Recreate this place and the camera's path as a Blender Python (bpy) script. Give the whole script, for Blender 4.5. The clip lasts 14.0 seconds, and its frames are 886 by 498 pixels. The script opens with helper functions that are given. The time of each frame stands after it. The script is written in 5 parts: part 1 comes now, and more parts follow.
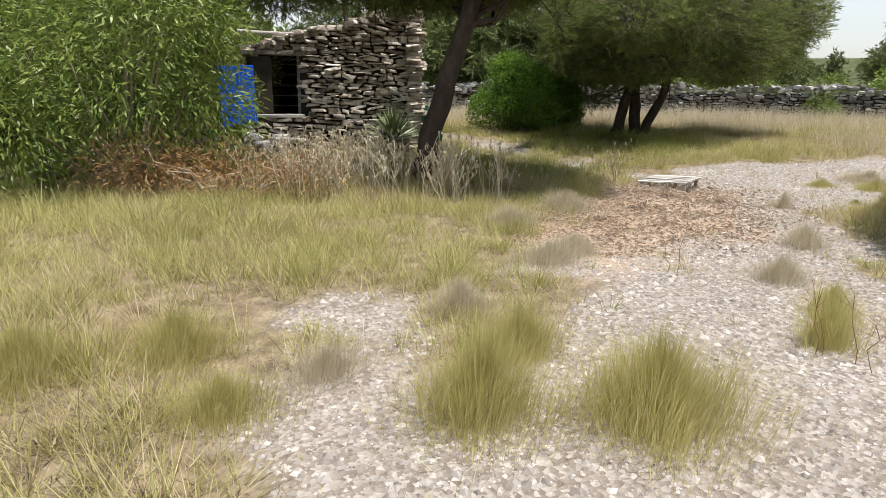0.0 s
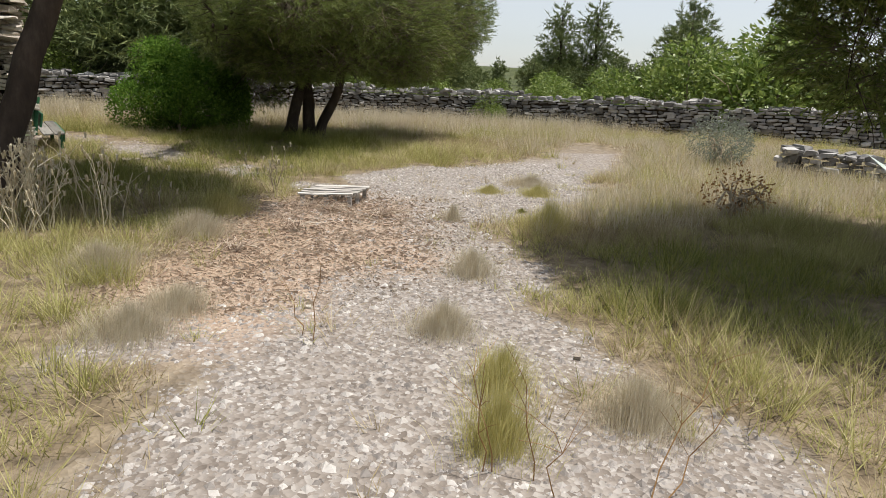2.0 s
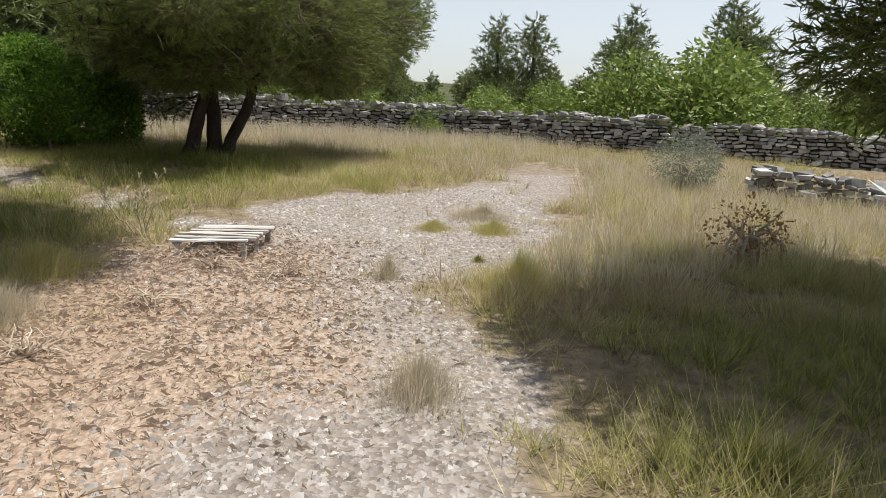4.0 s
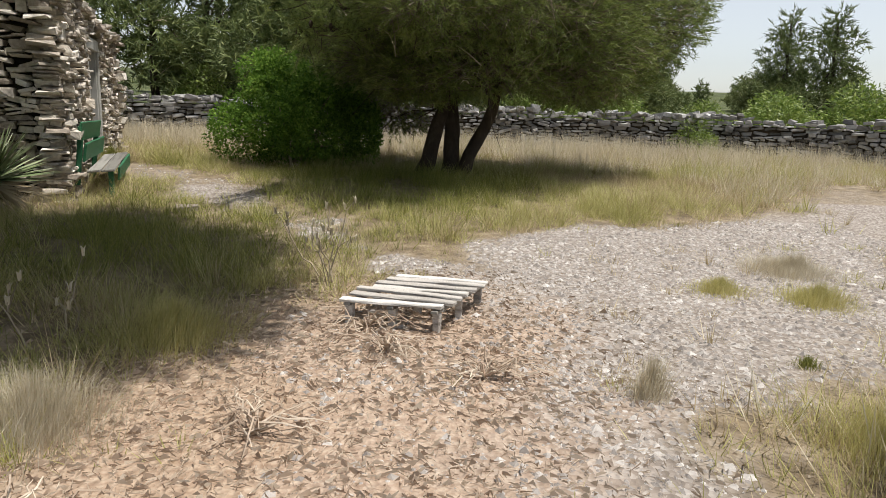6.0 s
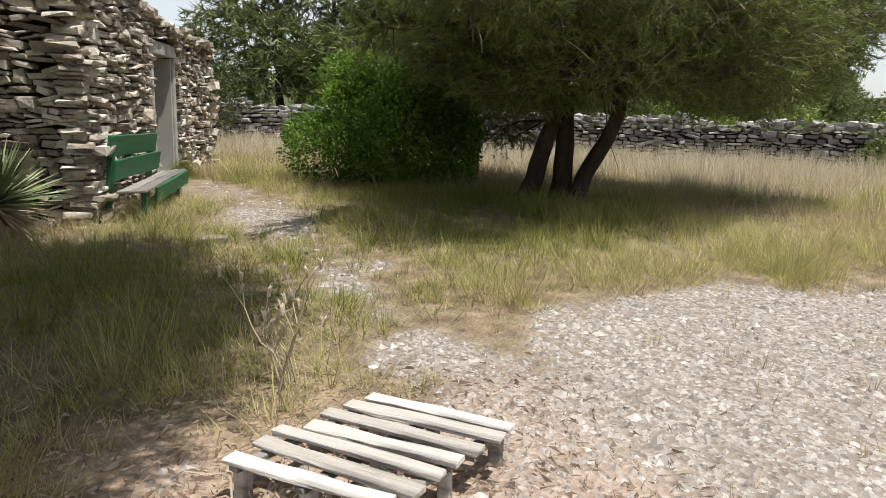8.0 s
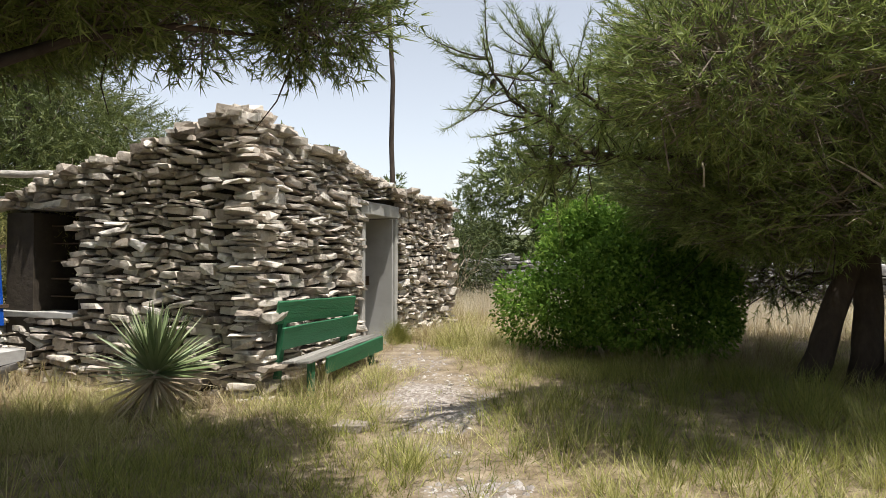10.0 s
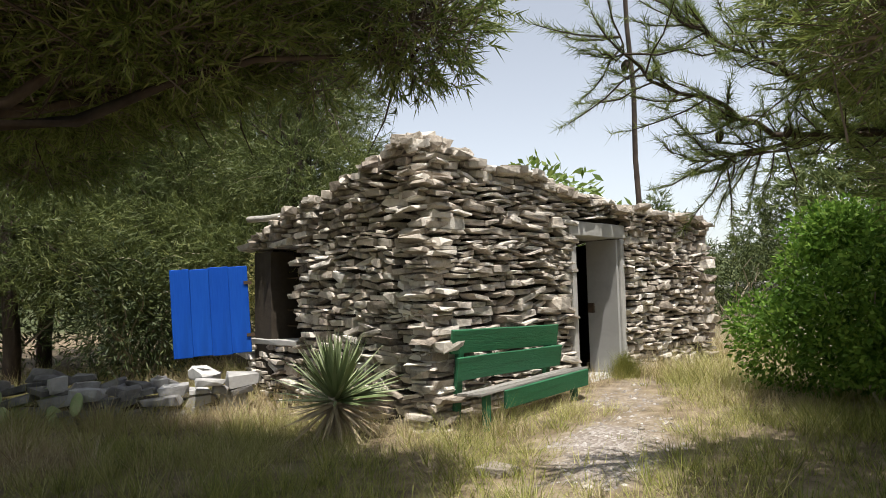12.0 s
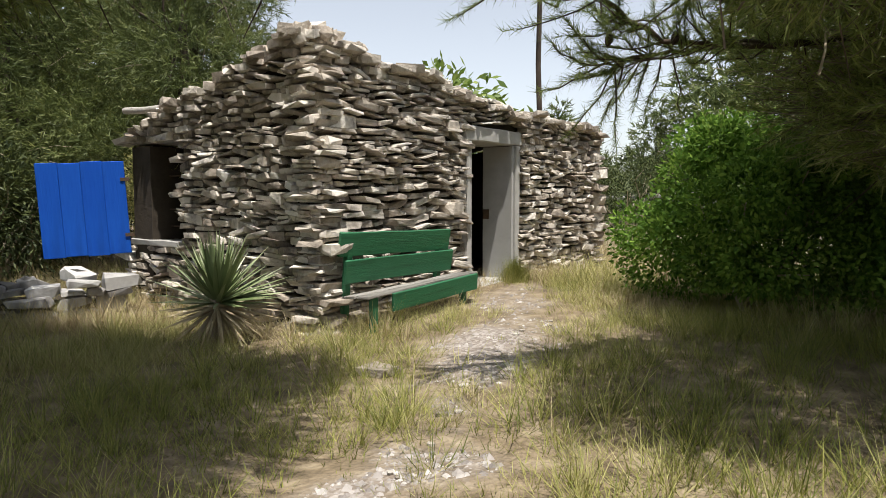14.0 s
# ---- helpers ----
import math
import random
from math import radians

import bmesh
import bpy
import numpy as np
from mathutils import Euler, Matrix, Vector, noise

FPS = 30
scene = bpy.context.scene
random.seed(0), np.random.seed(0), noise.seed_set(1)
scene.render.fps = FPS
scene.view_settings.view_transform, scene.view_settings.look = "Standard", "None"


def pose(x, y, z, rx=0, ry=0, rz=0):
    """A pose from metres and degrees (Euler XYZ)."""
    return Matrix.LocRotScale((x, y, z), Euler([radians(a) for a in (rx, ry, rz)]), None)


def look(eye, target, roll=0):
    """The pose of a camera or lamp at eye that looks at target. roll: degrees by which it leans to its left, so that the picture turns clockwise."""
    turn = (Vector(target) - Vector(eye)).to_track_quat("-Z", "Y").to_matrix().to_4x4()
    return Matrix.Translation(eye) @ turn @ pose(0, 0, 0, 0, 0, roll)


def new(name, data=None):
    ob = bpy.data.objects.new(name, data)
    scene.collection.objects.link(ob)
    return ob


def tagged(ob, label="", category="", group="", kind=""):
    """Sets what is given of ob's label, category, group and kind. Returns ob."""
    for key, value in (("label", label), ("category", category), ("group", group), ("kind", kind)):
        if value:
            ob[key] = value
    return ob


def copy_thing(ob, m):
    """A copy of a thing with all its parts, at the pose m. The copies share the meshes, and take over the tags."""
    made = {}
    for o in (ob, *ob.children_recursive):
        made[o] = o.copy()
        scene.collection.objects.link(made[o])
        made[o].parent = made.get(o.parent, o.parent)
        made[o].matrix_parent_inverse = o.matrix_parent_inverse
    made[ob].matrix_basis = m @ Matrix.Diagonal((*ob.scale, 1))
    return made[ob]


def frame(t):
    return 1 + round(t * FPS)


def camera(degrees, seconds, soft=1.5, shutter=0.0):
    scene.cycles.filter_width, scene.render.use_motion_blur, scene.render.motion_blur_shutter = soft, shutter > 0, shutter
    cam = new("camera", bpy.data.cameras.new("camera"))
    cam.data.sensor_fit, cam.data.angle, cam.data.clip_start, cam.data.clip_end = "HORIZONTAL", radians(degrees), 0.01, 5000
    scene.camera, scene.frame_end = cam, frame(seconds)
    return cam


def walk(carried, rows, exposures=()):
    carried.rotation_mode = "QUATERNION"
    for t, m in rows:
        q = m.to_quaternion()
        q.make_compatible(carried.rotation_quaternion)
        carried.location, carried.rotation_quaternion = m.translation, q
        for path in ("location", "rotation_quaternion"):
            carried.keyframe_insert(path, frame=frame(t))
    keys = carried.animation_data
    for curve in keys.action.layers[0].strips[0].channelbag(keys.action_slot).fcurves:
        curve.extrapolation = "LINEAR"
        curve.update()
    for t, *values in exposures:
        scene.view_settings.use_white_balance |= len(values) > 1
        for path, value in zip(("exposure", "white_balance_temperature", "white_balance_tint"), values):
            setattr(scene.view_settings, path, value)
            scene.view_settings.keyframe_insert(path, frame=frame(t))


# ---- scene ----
import itertools

cam = camera(65.8, 14.0, soft=0.75)
PATH = [
    (0, (1.055, 0.016, 1.47), (0.907, 1.953, 0.994), 0.6),
    (0.5, (1.286, 0.295, 1.446), (1.265, 2.235, 0.963), 1.2),
    (1, (1.466, 0.665, 1.443), (1.784, 2.583, 0.972), 1.6),
    (1.5, (1.634, 1.108, 1.426), (2.205, 2.967, 0.959), 2.6),
    (2, (1.858, 1.619, 1.436), (2.543, 3.442, 0.979), 2.9),
    (2.2, (1.949, 1.824, 1.437), (2.741, 3.606, 0.989), 3.2),
    (4.3, (2.719, 3.947, 1.363), (3.581, 5.708, 0.966), 3.3),
    (4.5, (2.777, 4.151, 1.361), (3.458, 5.989, 0.962), 2.5),
    (5, (2.914, 4.648, 1.345), (3.386, 6.553, 0.959), 2.2),
    (5.5, (3.088, 5.132, 1.322), (3.477, 7.054, 0.93), 2.6),
    (6, (3.299, 5.625, 1.317), (3.469, 7.576, 0.914), 2.3),
    (6.5, (3.51, 6.11, 1.328), (3.65, 8.067, 0.94), 2.2),
    (7, (3.721, 6.598, 1.319), (3.81, 8.557, 0.929), 2.4),
    (7.2, (3.79, 6.802, 1.318), (3.771, 8.762, 0.924), 2.2),
    (9.3, (4.408, 9.021, 1.392), (3.732, 10.881, 1.105), 1.3),
    (9.5, (4.472, 9.211, 1.395), (3.606, 11.003, 1.196), 0.5),
    (10, (4.639, 9.638, 1.404), (3.535, 11.306, 1.432), 0.2),
    (10.5, (4.793, 10.037, 1.401), (3.615, 11.648, 1.524), -0.1),
    (11, (4.933, 10.407, 1.386), (3.523, 11.817, 1.536), -0.4),
    (11.5, (5.047, 10.755, 1.363), (3.461, 11.965, 1.513), -0.9),
    (12, (5.158, 11.023, 1.34), (3.433, 12.027, 1.465), -1.4),
    (12.5, (5.201, 11.172, 1.324), (3.431, 12.099, 1.407), -1.2),
    (13, (5.165, 11.235, 1.311), (3.572, 12.444, 1.329), -0.3),
    (13.5, (5.131, 11.248, 1.303), (3.59, 12.522, 1.237), 0.0),
    (14, (5.146, 11.229, 1.298), (3.57, 12.451, 1.149), -0.0),
]
walk(cam, [(t, look(eye, target, roll)) for t, eye, target, roll in PATH],
     [(0, 0.4), (2.0, 0.12), (4.3, 0.2), (7.0, 0.22), (9.5, 0.55), (14.0, 0.5)])

# ---- light ----
SUN = Vector((0.27, -0.06, 0.96)).normalized()
world = bpy.data.worlds.new("sky")
scene.world = world
world.use_nodes = True
wn = world.node_tree.nodes
sky = wn.new("ShaderNodeTexSky")
sky.sky_type = "NISHITA"
sky.sun_disc = False
sky.sun_elevation = math.asin(SUN.z)
sky.sun_rotation = math.atan2(SUN.x, SUN.y)
sky.dust_density = 1.0
sky.air_density = 1.0
wn["Background"].inputs["Strength"].default_value = 0.13
haze = wn.new("ShaderNodeHueSaturation")
haze.inputs["Saturation"].default_value = 0.4
world.node_tree.links.new(sky.outputs[0], haze.inputs["Color"])
world.node_tree.links.new(haze.outputs[0], wn["Background"].inputs["Color"])
sun_data = bpy.data.lights.new("sun", "SUN")
sun_data.energy = 5.0
sun_data.angle = radians(0.53)
sun_data.color = (1.0, 0.95, 0.88)
sun = new("sun", sun_data)
sun.matrix_world = look(SUN * 50, (0, 0, 0))


# ---- materials ----
def material(name, ramp, scale=8.0, rough=0.85, bump=0.3, by="", leaf=0.0, detail=6.0, stain=0.0, spec=0.3, stretch=None, patch=1.2):
    """Noise-coloured surface. ramp: colours; by: 'island' or 'object' adds variation from piece to piece; leaf: light let through."""
    m = bpy.data.materials.new(name)
    m.use_nodes = True
    nt = m.node_tree
    n, link = nt.nodes, nt.links.new
    bsdf = n["Principled BSDF"]
    bsdf.inputs["Roughness"].default_value = rough
    bsdf.inputs["Specular IOR Level"].default_value = spec
    coords = n.new("ShaderNodeTexCoord")
    at = coords.outputs["Object"]
    if stretch:
        mp = n.new("ShaderNodeMapping")
        mp.inputs["Scale"].default_value = stretch
        link(at, mp.inputs["Vector"])
        at = mp.outputs[0]
    fine = n.new("ShaderNodeTexNoise")
    fine.inputs["Scale"].default_value = scale
    fine.inputs["Detail"].default_value = detail
    fine.inputs["Roughness"].default_value = 0.65
    link(at, fine.inputs["Vector"])
    value = fine.outputs["Fac"]
    big = n.new("ShaderNodeTexNoise")
    big.inputs["Scale"].default_value = patch
    big.inputs["Detail"].default_value = 3.0
    link(coords.outputs["Object"], big.inputs["Vector"])

    def mix(a, b, f):
        k = n.new("ShaderNodeMix")
        k.inputs["Factor"].default_value = f
        link(a, k.inputs["A"])
        link(b, k.inputs["B"])
        return k.outputs["Result"]
    value = mix(value, big.outputs["Fac"], 0.5)
    stretch_v = n.new("ShaderNodeMapRange")
    stretch_v.inputs["From Min"].default_value = 0.3
    stretch_v.inputs["From Max"].default_value = 0.7
    link(value, stretch_v.inputs["Value"])
    value = stretch_v.outputs[0]
    if by == "island":
        g = n.new("ShaderNodeNewGeometry")
        value = mix(value, g.outputs["Random Per Island"], 0.6)
    elif by == "object":
        g = n.new("ShaderNodeObjectInfo")
        value = mix(value, g.outputs["Random"], 0.55)
    cr = n.new("ShaderNodeValToRGB")
    els = cr.color_ramp.elements
    while len(els) < len(ramp):
        els.new(0.5)
    for i, c in enumerate(ramp):
        els[i].position = i / (len(ramp) - 1)
        els[i].color = (*c, 1)
    link(value, cr.inputs["Fac"])
    colour = cr.outputs["Color"]
    if stain:
        dirt = n.new("ShaderNodeTexNoise")
        dirt.inputs["Scale"].default_value = scale * 0.23
        dirt.inputs["Detail"].default_value = 8.0
        link(at, dirt.inputs["Vector"])
        r2 = n.new("ShaderNodeMapRange")
        r2.inputs["From Min"].default_value = 0.52
        r2.inputs["From Max"].default_value = 0.68
        r2.inputs["To Max"].default_value = stain
        link(dirt.outputs["Fac"], r2.inputs["Value"])
        dm = n.new("ShaderNodeMix")
        dm.data_type = "RGBA"
        link(r2.outputs[0], dm.inputs["Factor"])
        link(colour, dm.inputs[6])
        dm.inputs[7].default_value = (*[c * 0.35 for c in ramp[0]], 1)
        colour = dm.outputs[2]
    link(colour, bsdf.inputs["Base Color"])
    if bump:
        b = n.new("ShaderNodeBump")
        b.inputs["Strength"].default_value = bump
        b.inputs["Distance"].default_value = 0.02
        link(fine.outputs["Fac"], b.inputs["Height"])
        link(b.outputs[0], bsdf.inputs["Normal"])
    if leaf:
        tr = n.new("ShaderNodeBsdfTranslucent")
        link(colour, tr.inputs["Color"])
        ms = n.new("ShaderNodeMixShader")
        ms.inputs[0].default_value = leaf
        link(bsdf.outputs[0], ms.inputs[1])
        link(tr.outputs[0], ms.inputs[2])
        link(ms.outputs[0], n["Material Output"].inputs["Surface"])
    return m


STONE = material("limestone", [(0.10, 0.08, 0.064), (0.40, 0.345, 0.285), (0.65, 0.595, 0.52), (0.88, 0.845, 0.785)], 5.5, 0.92, 1.0, "object", stain=0.65)
STONES = material("limestone_rest", [(0.10, 0.08, 0.064), (0.40, 0.345, 0.285), (0.65, 0.595, 0.52), (0.88, 0.845, 0.785)], 24, 0.92, 1.0, "island", stain=0.65)
GREYSTONES = material("grey_limestone", [(0.07, 0.067, 0.063), (0.20, 0.192, 0.182), (0.39, 0.38, 0.365), (0.72, 0.71, 0.69)], 10, 0.9, 0.6, "island", stain=0.5)
# Backing behind the stones; the open gaps' shade is put into its dark colour.
DARKBACKING = material("dark_stone_backing", [(0.03, 0.024, 0.018), (0.075, 0.06, 0.045)], 9, 0.95, 0.5)
GRAVEL = material("gravel_chips", [(0.11, 0.095, 0.085), (0.25, 0.225, 0.205), (0.38, 0.35, 0.325), (0.70, 0.67, 0.63)], 20, 0.9, 0.3, "island")
STRAW = material("dry_grass", [(0.14, 0.095, 0.048), (0.36, 0.285, 0.16), (0.52, 0.435, 0.27), (0.70, 0.62, 0.45)], 3, 0.7, 0, "island", leaf=0.3, patch=0.5)
OLIVE = material("yellow_green_grass", [(0.12, 0.115, 0.03), (0.32, 0.31, 0.105), (0.48, 0.45, 0.19), (0.67, 0.62, 0.36)], 3, 0.65, 0, "island", leaf=0.35, patch=0.5)
TUSSOCK = material("tussock_grass", [(0.30, 0.275, 0.09), (0.48, 0.44, 0.165), (0.62, 0.565, 0.26), (0.76, 0.70, 0.42)], 3, 0.65, 0, "island", leaf=0.5, patch=0.5)
# Green grass, its ramp also darkened to deepen the shade under trees.
GREEN = material("green_grass", [(0.045, 0.062, 0.014), (0.16, 0.185, 0.04), (0.31, 0.31, 0.08), (0.52, 0.47, 0.18)], 3, 0.65, 0, "island", leaf=0.25, patch=0.5)
PALE = material("pale_seed_grass", [(0.40, 0.33, 0.21), (0.55, 0.48, 0.34), (0.66, 0.60, 0.47), (0.74, 0.70, 0.60)], 3, 0.75, 0, "island", leaf=0.3)
RUSSET = material("russet_dry_weed", [(0.16, 0.08, 0.035), (0.29, 0.16, 0.07), (0.40, 0.25, 0.11), (0.48, 0.36, 0.18)], 4, 0.8, 0, "island", leaf=0.25)
LITTER = material("dry_leaf_litter", [(0.26, 0.185, 0.13), (0.43, 0.335, 0.255), (0.57, 0.475, 0.375), (0.72, 0.64, 0.53)], 5, 0.85, 0, "island", leaf=0.1)
NEEDLE = material("pine_needles", [(0.045, 0.065, 0.018), (0.125, 0.17, 0.042), (0.235, 0.285, 0.08), (0.40, 0.42, 0.16)], 1.5, 0.5, 0, "island", leaf=0.42, patch=0.7)
FARNEEDLE = material("far_pine_needles", [(0.04, 0.06, 0.022), (0.10, 0.135, 0.045), (0.17, 0.205, 0.07), (0.27, 0.29, 0.11)], 1.5, 0.6, 0, "island", leaf=0.2, patch=0.6)
MASTIC = material("mastic_leaves", [(0.03, 0.07, 0.012), (0.085, 0.17, 0.026), (0.17, 0.29, 0.045), (0.32, 0.44, 0.09)], 2, 0.5, 0, "island", leaf=0.42, spec=0.1)
SHRUB = material("shrub_leaves", [(0.06, 0.11, 0.022), (0.14, 0.21, 0.04), (0.24, 0.31, 0.07), (0.38, 0.42, 0.14)], 2, 0.45, 0, "island", leaf=0.35, spec=0.45)
GREYLEAF = material("grey_green_leaves", [(0.13, 0.15, 0.11), (0.22, 0.25, 0.19), (0.32, 0.35, 0.28)], 2, 0.7, 0, "island", leaf=0.25)
# Undergrowth leaves: the wood's shade is put into this darker colour.
SHADELEAF = material("shade_darkened_leaves", [(0.018, 0.03, 0.012), (0.04, 0.058, 0.02), (0.075, 0.095, 0.03), (0.13, 0.14, 0.05)], 2, 0.6, 0, "island", leaf=0.15)
BARK = material("pine_bark", [(0.02, 0.015, 0.012), (0.058, 0.043, 0.033), (0.12, 0.092, 0.072)], 9, 0.95, 0.9, stretch=(1, 1, 0.35))
NEARTWIG = material("pine_twigs", [(0.07, 0.055, 0.042), (0.16, 0.13, 0.10), (0.28, 0.24, 0.19)], 6, 0.9, 0.2, "island")
# Darker copy of the pine needles, with shade painted into the colour.
SHADENEEDLE = material("shaded_pine_needles", [(0.035, 0.05, 0.016), (0.075, 0.10, 0.028), (0.13, 0.155, 0.045), (0.24, 0.24, 0.08)], 1.5, 0.55, 0, "island", leaf=0.2, patch=0.7)
TWIG = material("dry_twigs", [(0.20, 0.155, 0.11), (0.36, 0.30, 0.22), (0.50, 0.43, 0.33)], 6, 0.9, 0.2, "island")
GREYWOOD = material("weathered_wood", [(0.13, 0.115, 0.10), (0.42, 0.39, 0.355), (0.62, 0.59, 0.55), (0.76, 0.735, 0.70)], 9, 0.85, 0.7, "object", stretch=(0.9, 9, 9), stain=0.6)
OLDWOOD = material("bare_old_plank", [(0.07, 0.065, 0.055), (0.20, 0.19, 0.17), (0.36, 0.345, 0.315)], 9, 0.9, 0.6, "object", stretch=(0.9, 9, 9), stain=0.5)
GREENPAINT = material("green_painted_wood", [(0.012, 0.075, 0.032), (0.02, 0.125, 0.055), (0.035, 0.165, 0.075)], 10, 0.55, 0.35, "object", stretch=(0.6, 9, 9), stain=0.35, spec=0.4)
BLUEPAINT = material("blue_painted_wood", [(0.003, 0.045, 0.33), (0.005, 0.075, 0.46), (0.012, 0.11, 0.55)], 6, 0.6, 0.25, "object", stretch=(8, 8, 0.6), stain=0.3, spec=0.2)
CONCRETE = material("grey_concrete", [(0.30, 0.29, 0.27), (0.42, 0.41, 0.385), (0.52, 0.51, 0.48)], 7, 0.9, 0.35, stain=0.25)
GREYPAINT = material("grey_painted_door", [(0.33, 0.325, 0.31), (0.42, 0.415, 0.40), (0.48, 0.475, 0.46)], 4, 0.7, 0.12, stain=0.15)
RUST = material("rusty_iron", [(0.05, 0.035, 0.025), (0.12, 0.075, 0.045)], 20, 0.8, 0.3)
YUCCA = material("yucca_leaves", [(0.07, 0.11, 0.04), (0.16, 0.21, 0.085), (0.28, 0.33, 0.17), (0.50, 0.52, 0.35)], 3, 0.45, 0, "island", leaf=0.1, spec=0.5)
YUCCADRY = material("dry_yucca_leaves", [(0.20, 0.15, 0.09), (0.38, 0.31, 0.2), (0.5, 0.43, 0.3)], 3, 0.8, 0, "island")
AGAVE = material("agave_leaves", [(0.20, 0.27, 0.24), (0.30, 0.38, 0.34), (0.40, 0.48, 0.44)], 3, 0.5, 0.05)


# ---- mesh helpers ----
def mesh_object(name, verts, tris, mat, parent=None, smooth=False):
    """A mesh object from arrays of corners and of triangles or quads."""
    me = bpy.data.meshes.new(name)
    verts = np.asarray(verts, dtype=np.float32).reshape(-1, 3)
    faces = np.asarray(tris, dtype=np.int32)
    k = faces.shape[1]
    me.vertices.add(len(verts))
    me.vertices.foreach_set("co", verts.ravel())
    me.loops.add(faces.size)
    me.loops.foreach_set("vertex_index", faces.ravel())
    me.polygons.add(len(faces))
    me.polygons.foreach_set("loop_start", np.arange(0, faces.size, k, dtype=np.int32))
    me.polygons.foreach_set("use_smooth", np.full(len(faces), smooth))
    me.update(calc_edges=True)
    me.materials.append(mat)
    ob = new(name, me)
    if parent:
        ob.parent = parent
    return ob


def part(name, bm, mat, parent=None, label="", smooth=False):
    """Link a bmesh as one mesh object under a thing or a part."""
    me = bpy.data.meshes.new(name)
    bmesh.ops.recalc_face_normals(bm, faces=bm.faces)
    for f in bm.faces:
        f.smooth = smooth
    bm.to_mesh(me)
    bm.free()
    me.materials.append(mat)
    ob = new(name, me)
    if parent:
        ob.parent = parent
    return tagged(ob, label)


def empty(name, at=(0, 0, 0), turn=0.0):
    ob = new(name)
    ob.matrix_world = pose(*at, 0, 0, turn)
    return ob


def board(size, bevel=0.006, rough=0.0, seed=0, cuts=0):
    """A plank: a box centred on the origin, bevelled and a little warped."""
    bm = bmesh.new()
    bmesh.ops.create_cube(bm, size=1)
    bmesh.ops.scale(bm, vec=size, verts=bm.verts)
    if cuts:
        k = max(range(3), key=lambda i: size[i])
        es = [e for e in bm.edges if abs((e.verts[0].co - e.verts[1].co)[k]) > size[k] * 0.9]
        bmesh.ops.subdivide_edges(bm, edges=es, cuts=cuts)
    rng = random.Random(seed)
    if rough:
        for v in bm.verts:
            v.co += Vector([rng.uniform(-rough, rough) for _ in range(3)])
    if bevel:
        bmesh.ops.bevel(bm, geom=list(bm.edges), offset=bevel, segments=1, affect="EDGES")
    return bm


def tube(points, radii, sides=8, knob=0.0, seed=0):
    """Corners and quads of a tapered round stem along points."""
    rng = np.random.default_rng(seed)
    pts = np.asarray(points, float)
    n = len(pts)
    verts, quads = [], []
    for i in range(n):
        d = pts[min(i + 1, n - 1)] - pts[max(i - 1, 0)]
        d /= np.linalg.norm(d) + 1e-9
        a = np.cross(d, (0.31, 0.95, 0.1))
        a /= np.linalg.norm(a) + 1e-9
        b = np.cross(d, a)
        for k in range(sides):
            q = 2 * math.pi * k / sides
            r = radii[i] * (1 + knob * rng.normal())
            verts.append(pts[i] + r * (math.cos(q) * a + math.sin(q) * b))
    for i in range(n - 1):
        for k in range(sides):
            quads.append((i * sides + k, i * sides + (k + 1) % sides, (i + 1) * sides + (k + 1) % sides, (i + 1) * sides + k))
    return np.array(verts), np.array(quads)


def gather(pieces):
    """Join (corners, faces) pieces into one pair of arrays."""
    vs, fs, k = [], [], 0
    for v, f in pieces:
        vs.append(v)
        fs.append(np.asarray(f) + k)
        k += len(v)
    return np.concatenate(vs), np.concatenate(fs)


def curve_points(a, b, rise, n=6, wob=0.0, rng=None):
    """A bent line from a to b."""
    a, b = np.array(a, float), np.array(b, float)
    out = []
    for i in range(n):
        t = i / (n - 1)
        p = a + (b - a) * t
        p[2] += rise * 4 * t * (1 - t)
        if wob and 0 < i < n - 1:
            p += rng.normal(0, wob, 3)
        out.append(p)
    return np.array(out)


def smooth01(x):
    x = np.clip(x, 0, 1)
    return x * x * (3 - 2 * x)


def lattice(x, y, s, seed):
    """Smooth random field between 0 and 1 over the plan, with cells of s metres."""
    rng = np.random.default_rng(seed)
    g = rng.random((64, 64))
    u, v = np.asarray(x) / s + 1000, np.asarray(y) / s + 1000
    i, j = np.floor(u).astype(int), np.floor(v).astype(int)
    fu, fv = smooth01(u - i), smooth01(v - j)
    a, b = g[i % 64, j % 64], g[(i + 1) % 64, j % 64]
    c, d = g[i % 64, (j + 1) % 64], g[(i + 1) % 64, (j + 1) % 64]
    return (a * (1 - fu) + b * fu) * (1 - fv) + (c * (1 - fu) + d * fu) * fv


def line_gap(x, y, pts):
    """Distance to a line of (x, y, half width) less its width: below 0 is inside."""
    best = np.full(np.shape(x), 1e9)
    for (ax, ay, aw), (bx, by, bw) in zip(pts, pts[1:]):
        dx, dy = bx - ax, by - ay
        t = np.clip(((x - ax) * dx + (y - ay) * dy) / (dx * dx + dy * dy), 0, 1)
        best = np.minimum(best, np.hypot(x - ax - t * dx, y - ay - t * dy) - (aw + t * (bw - aw)))
    return best


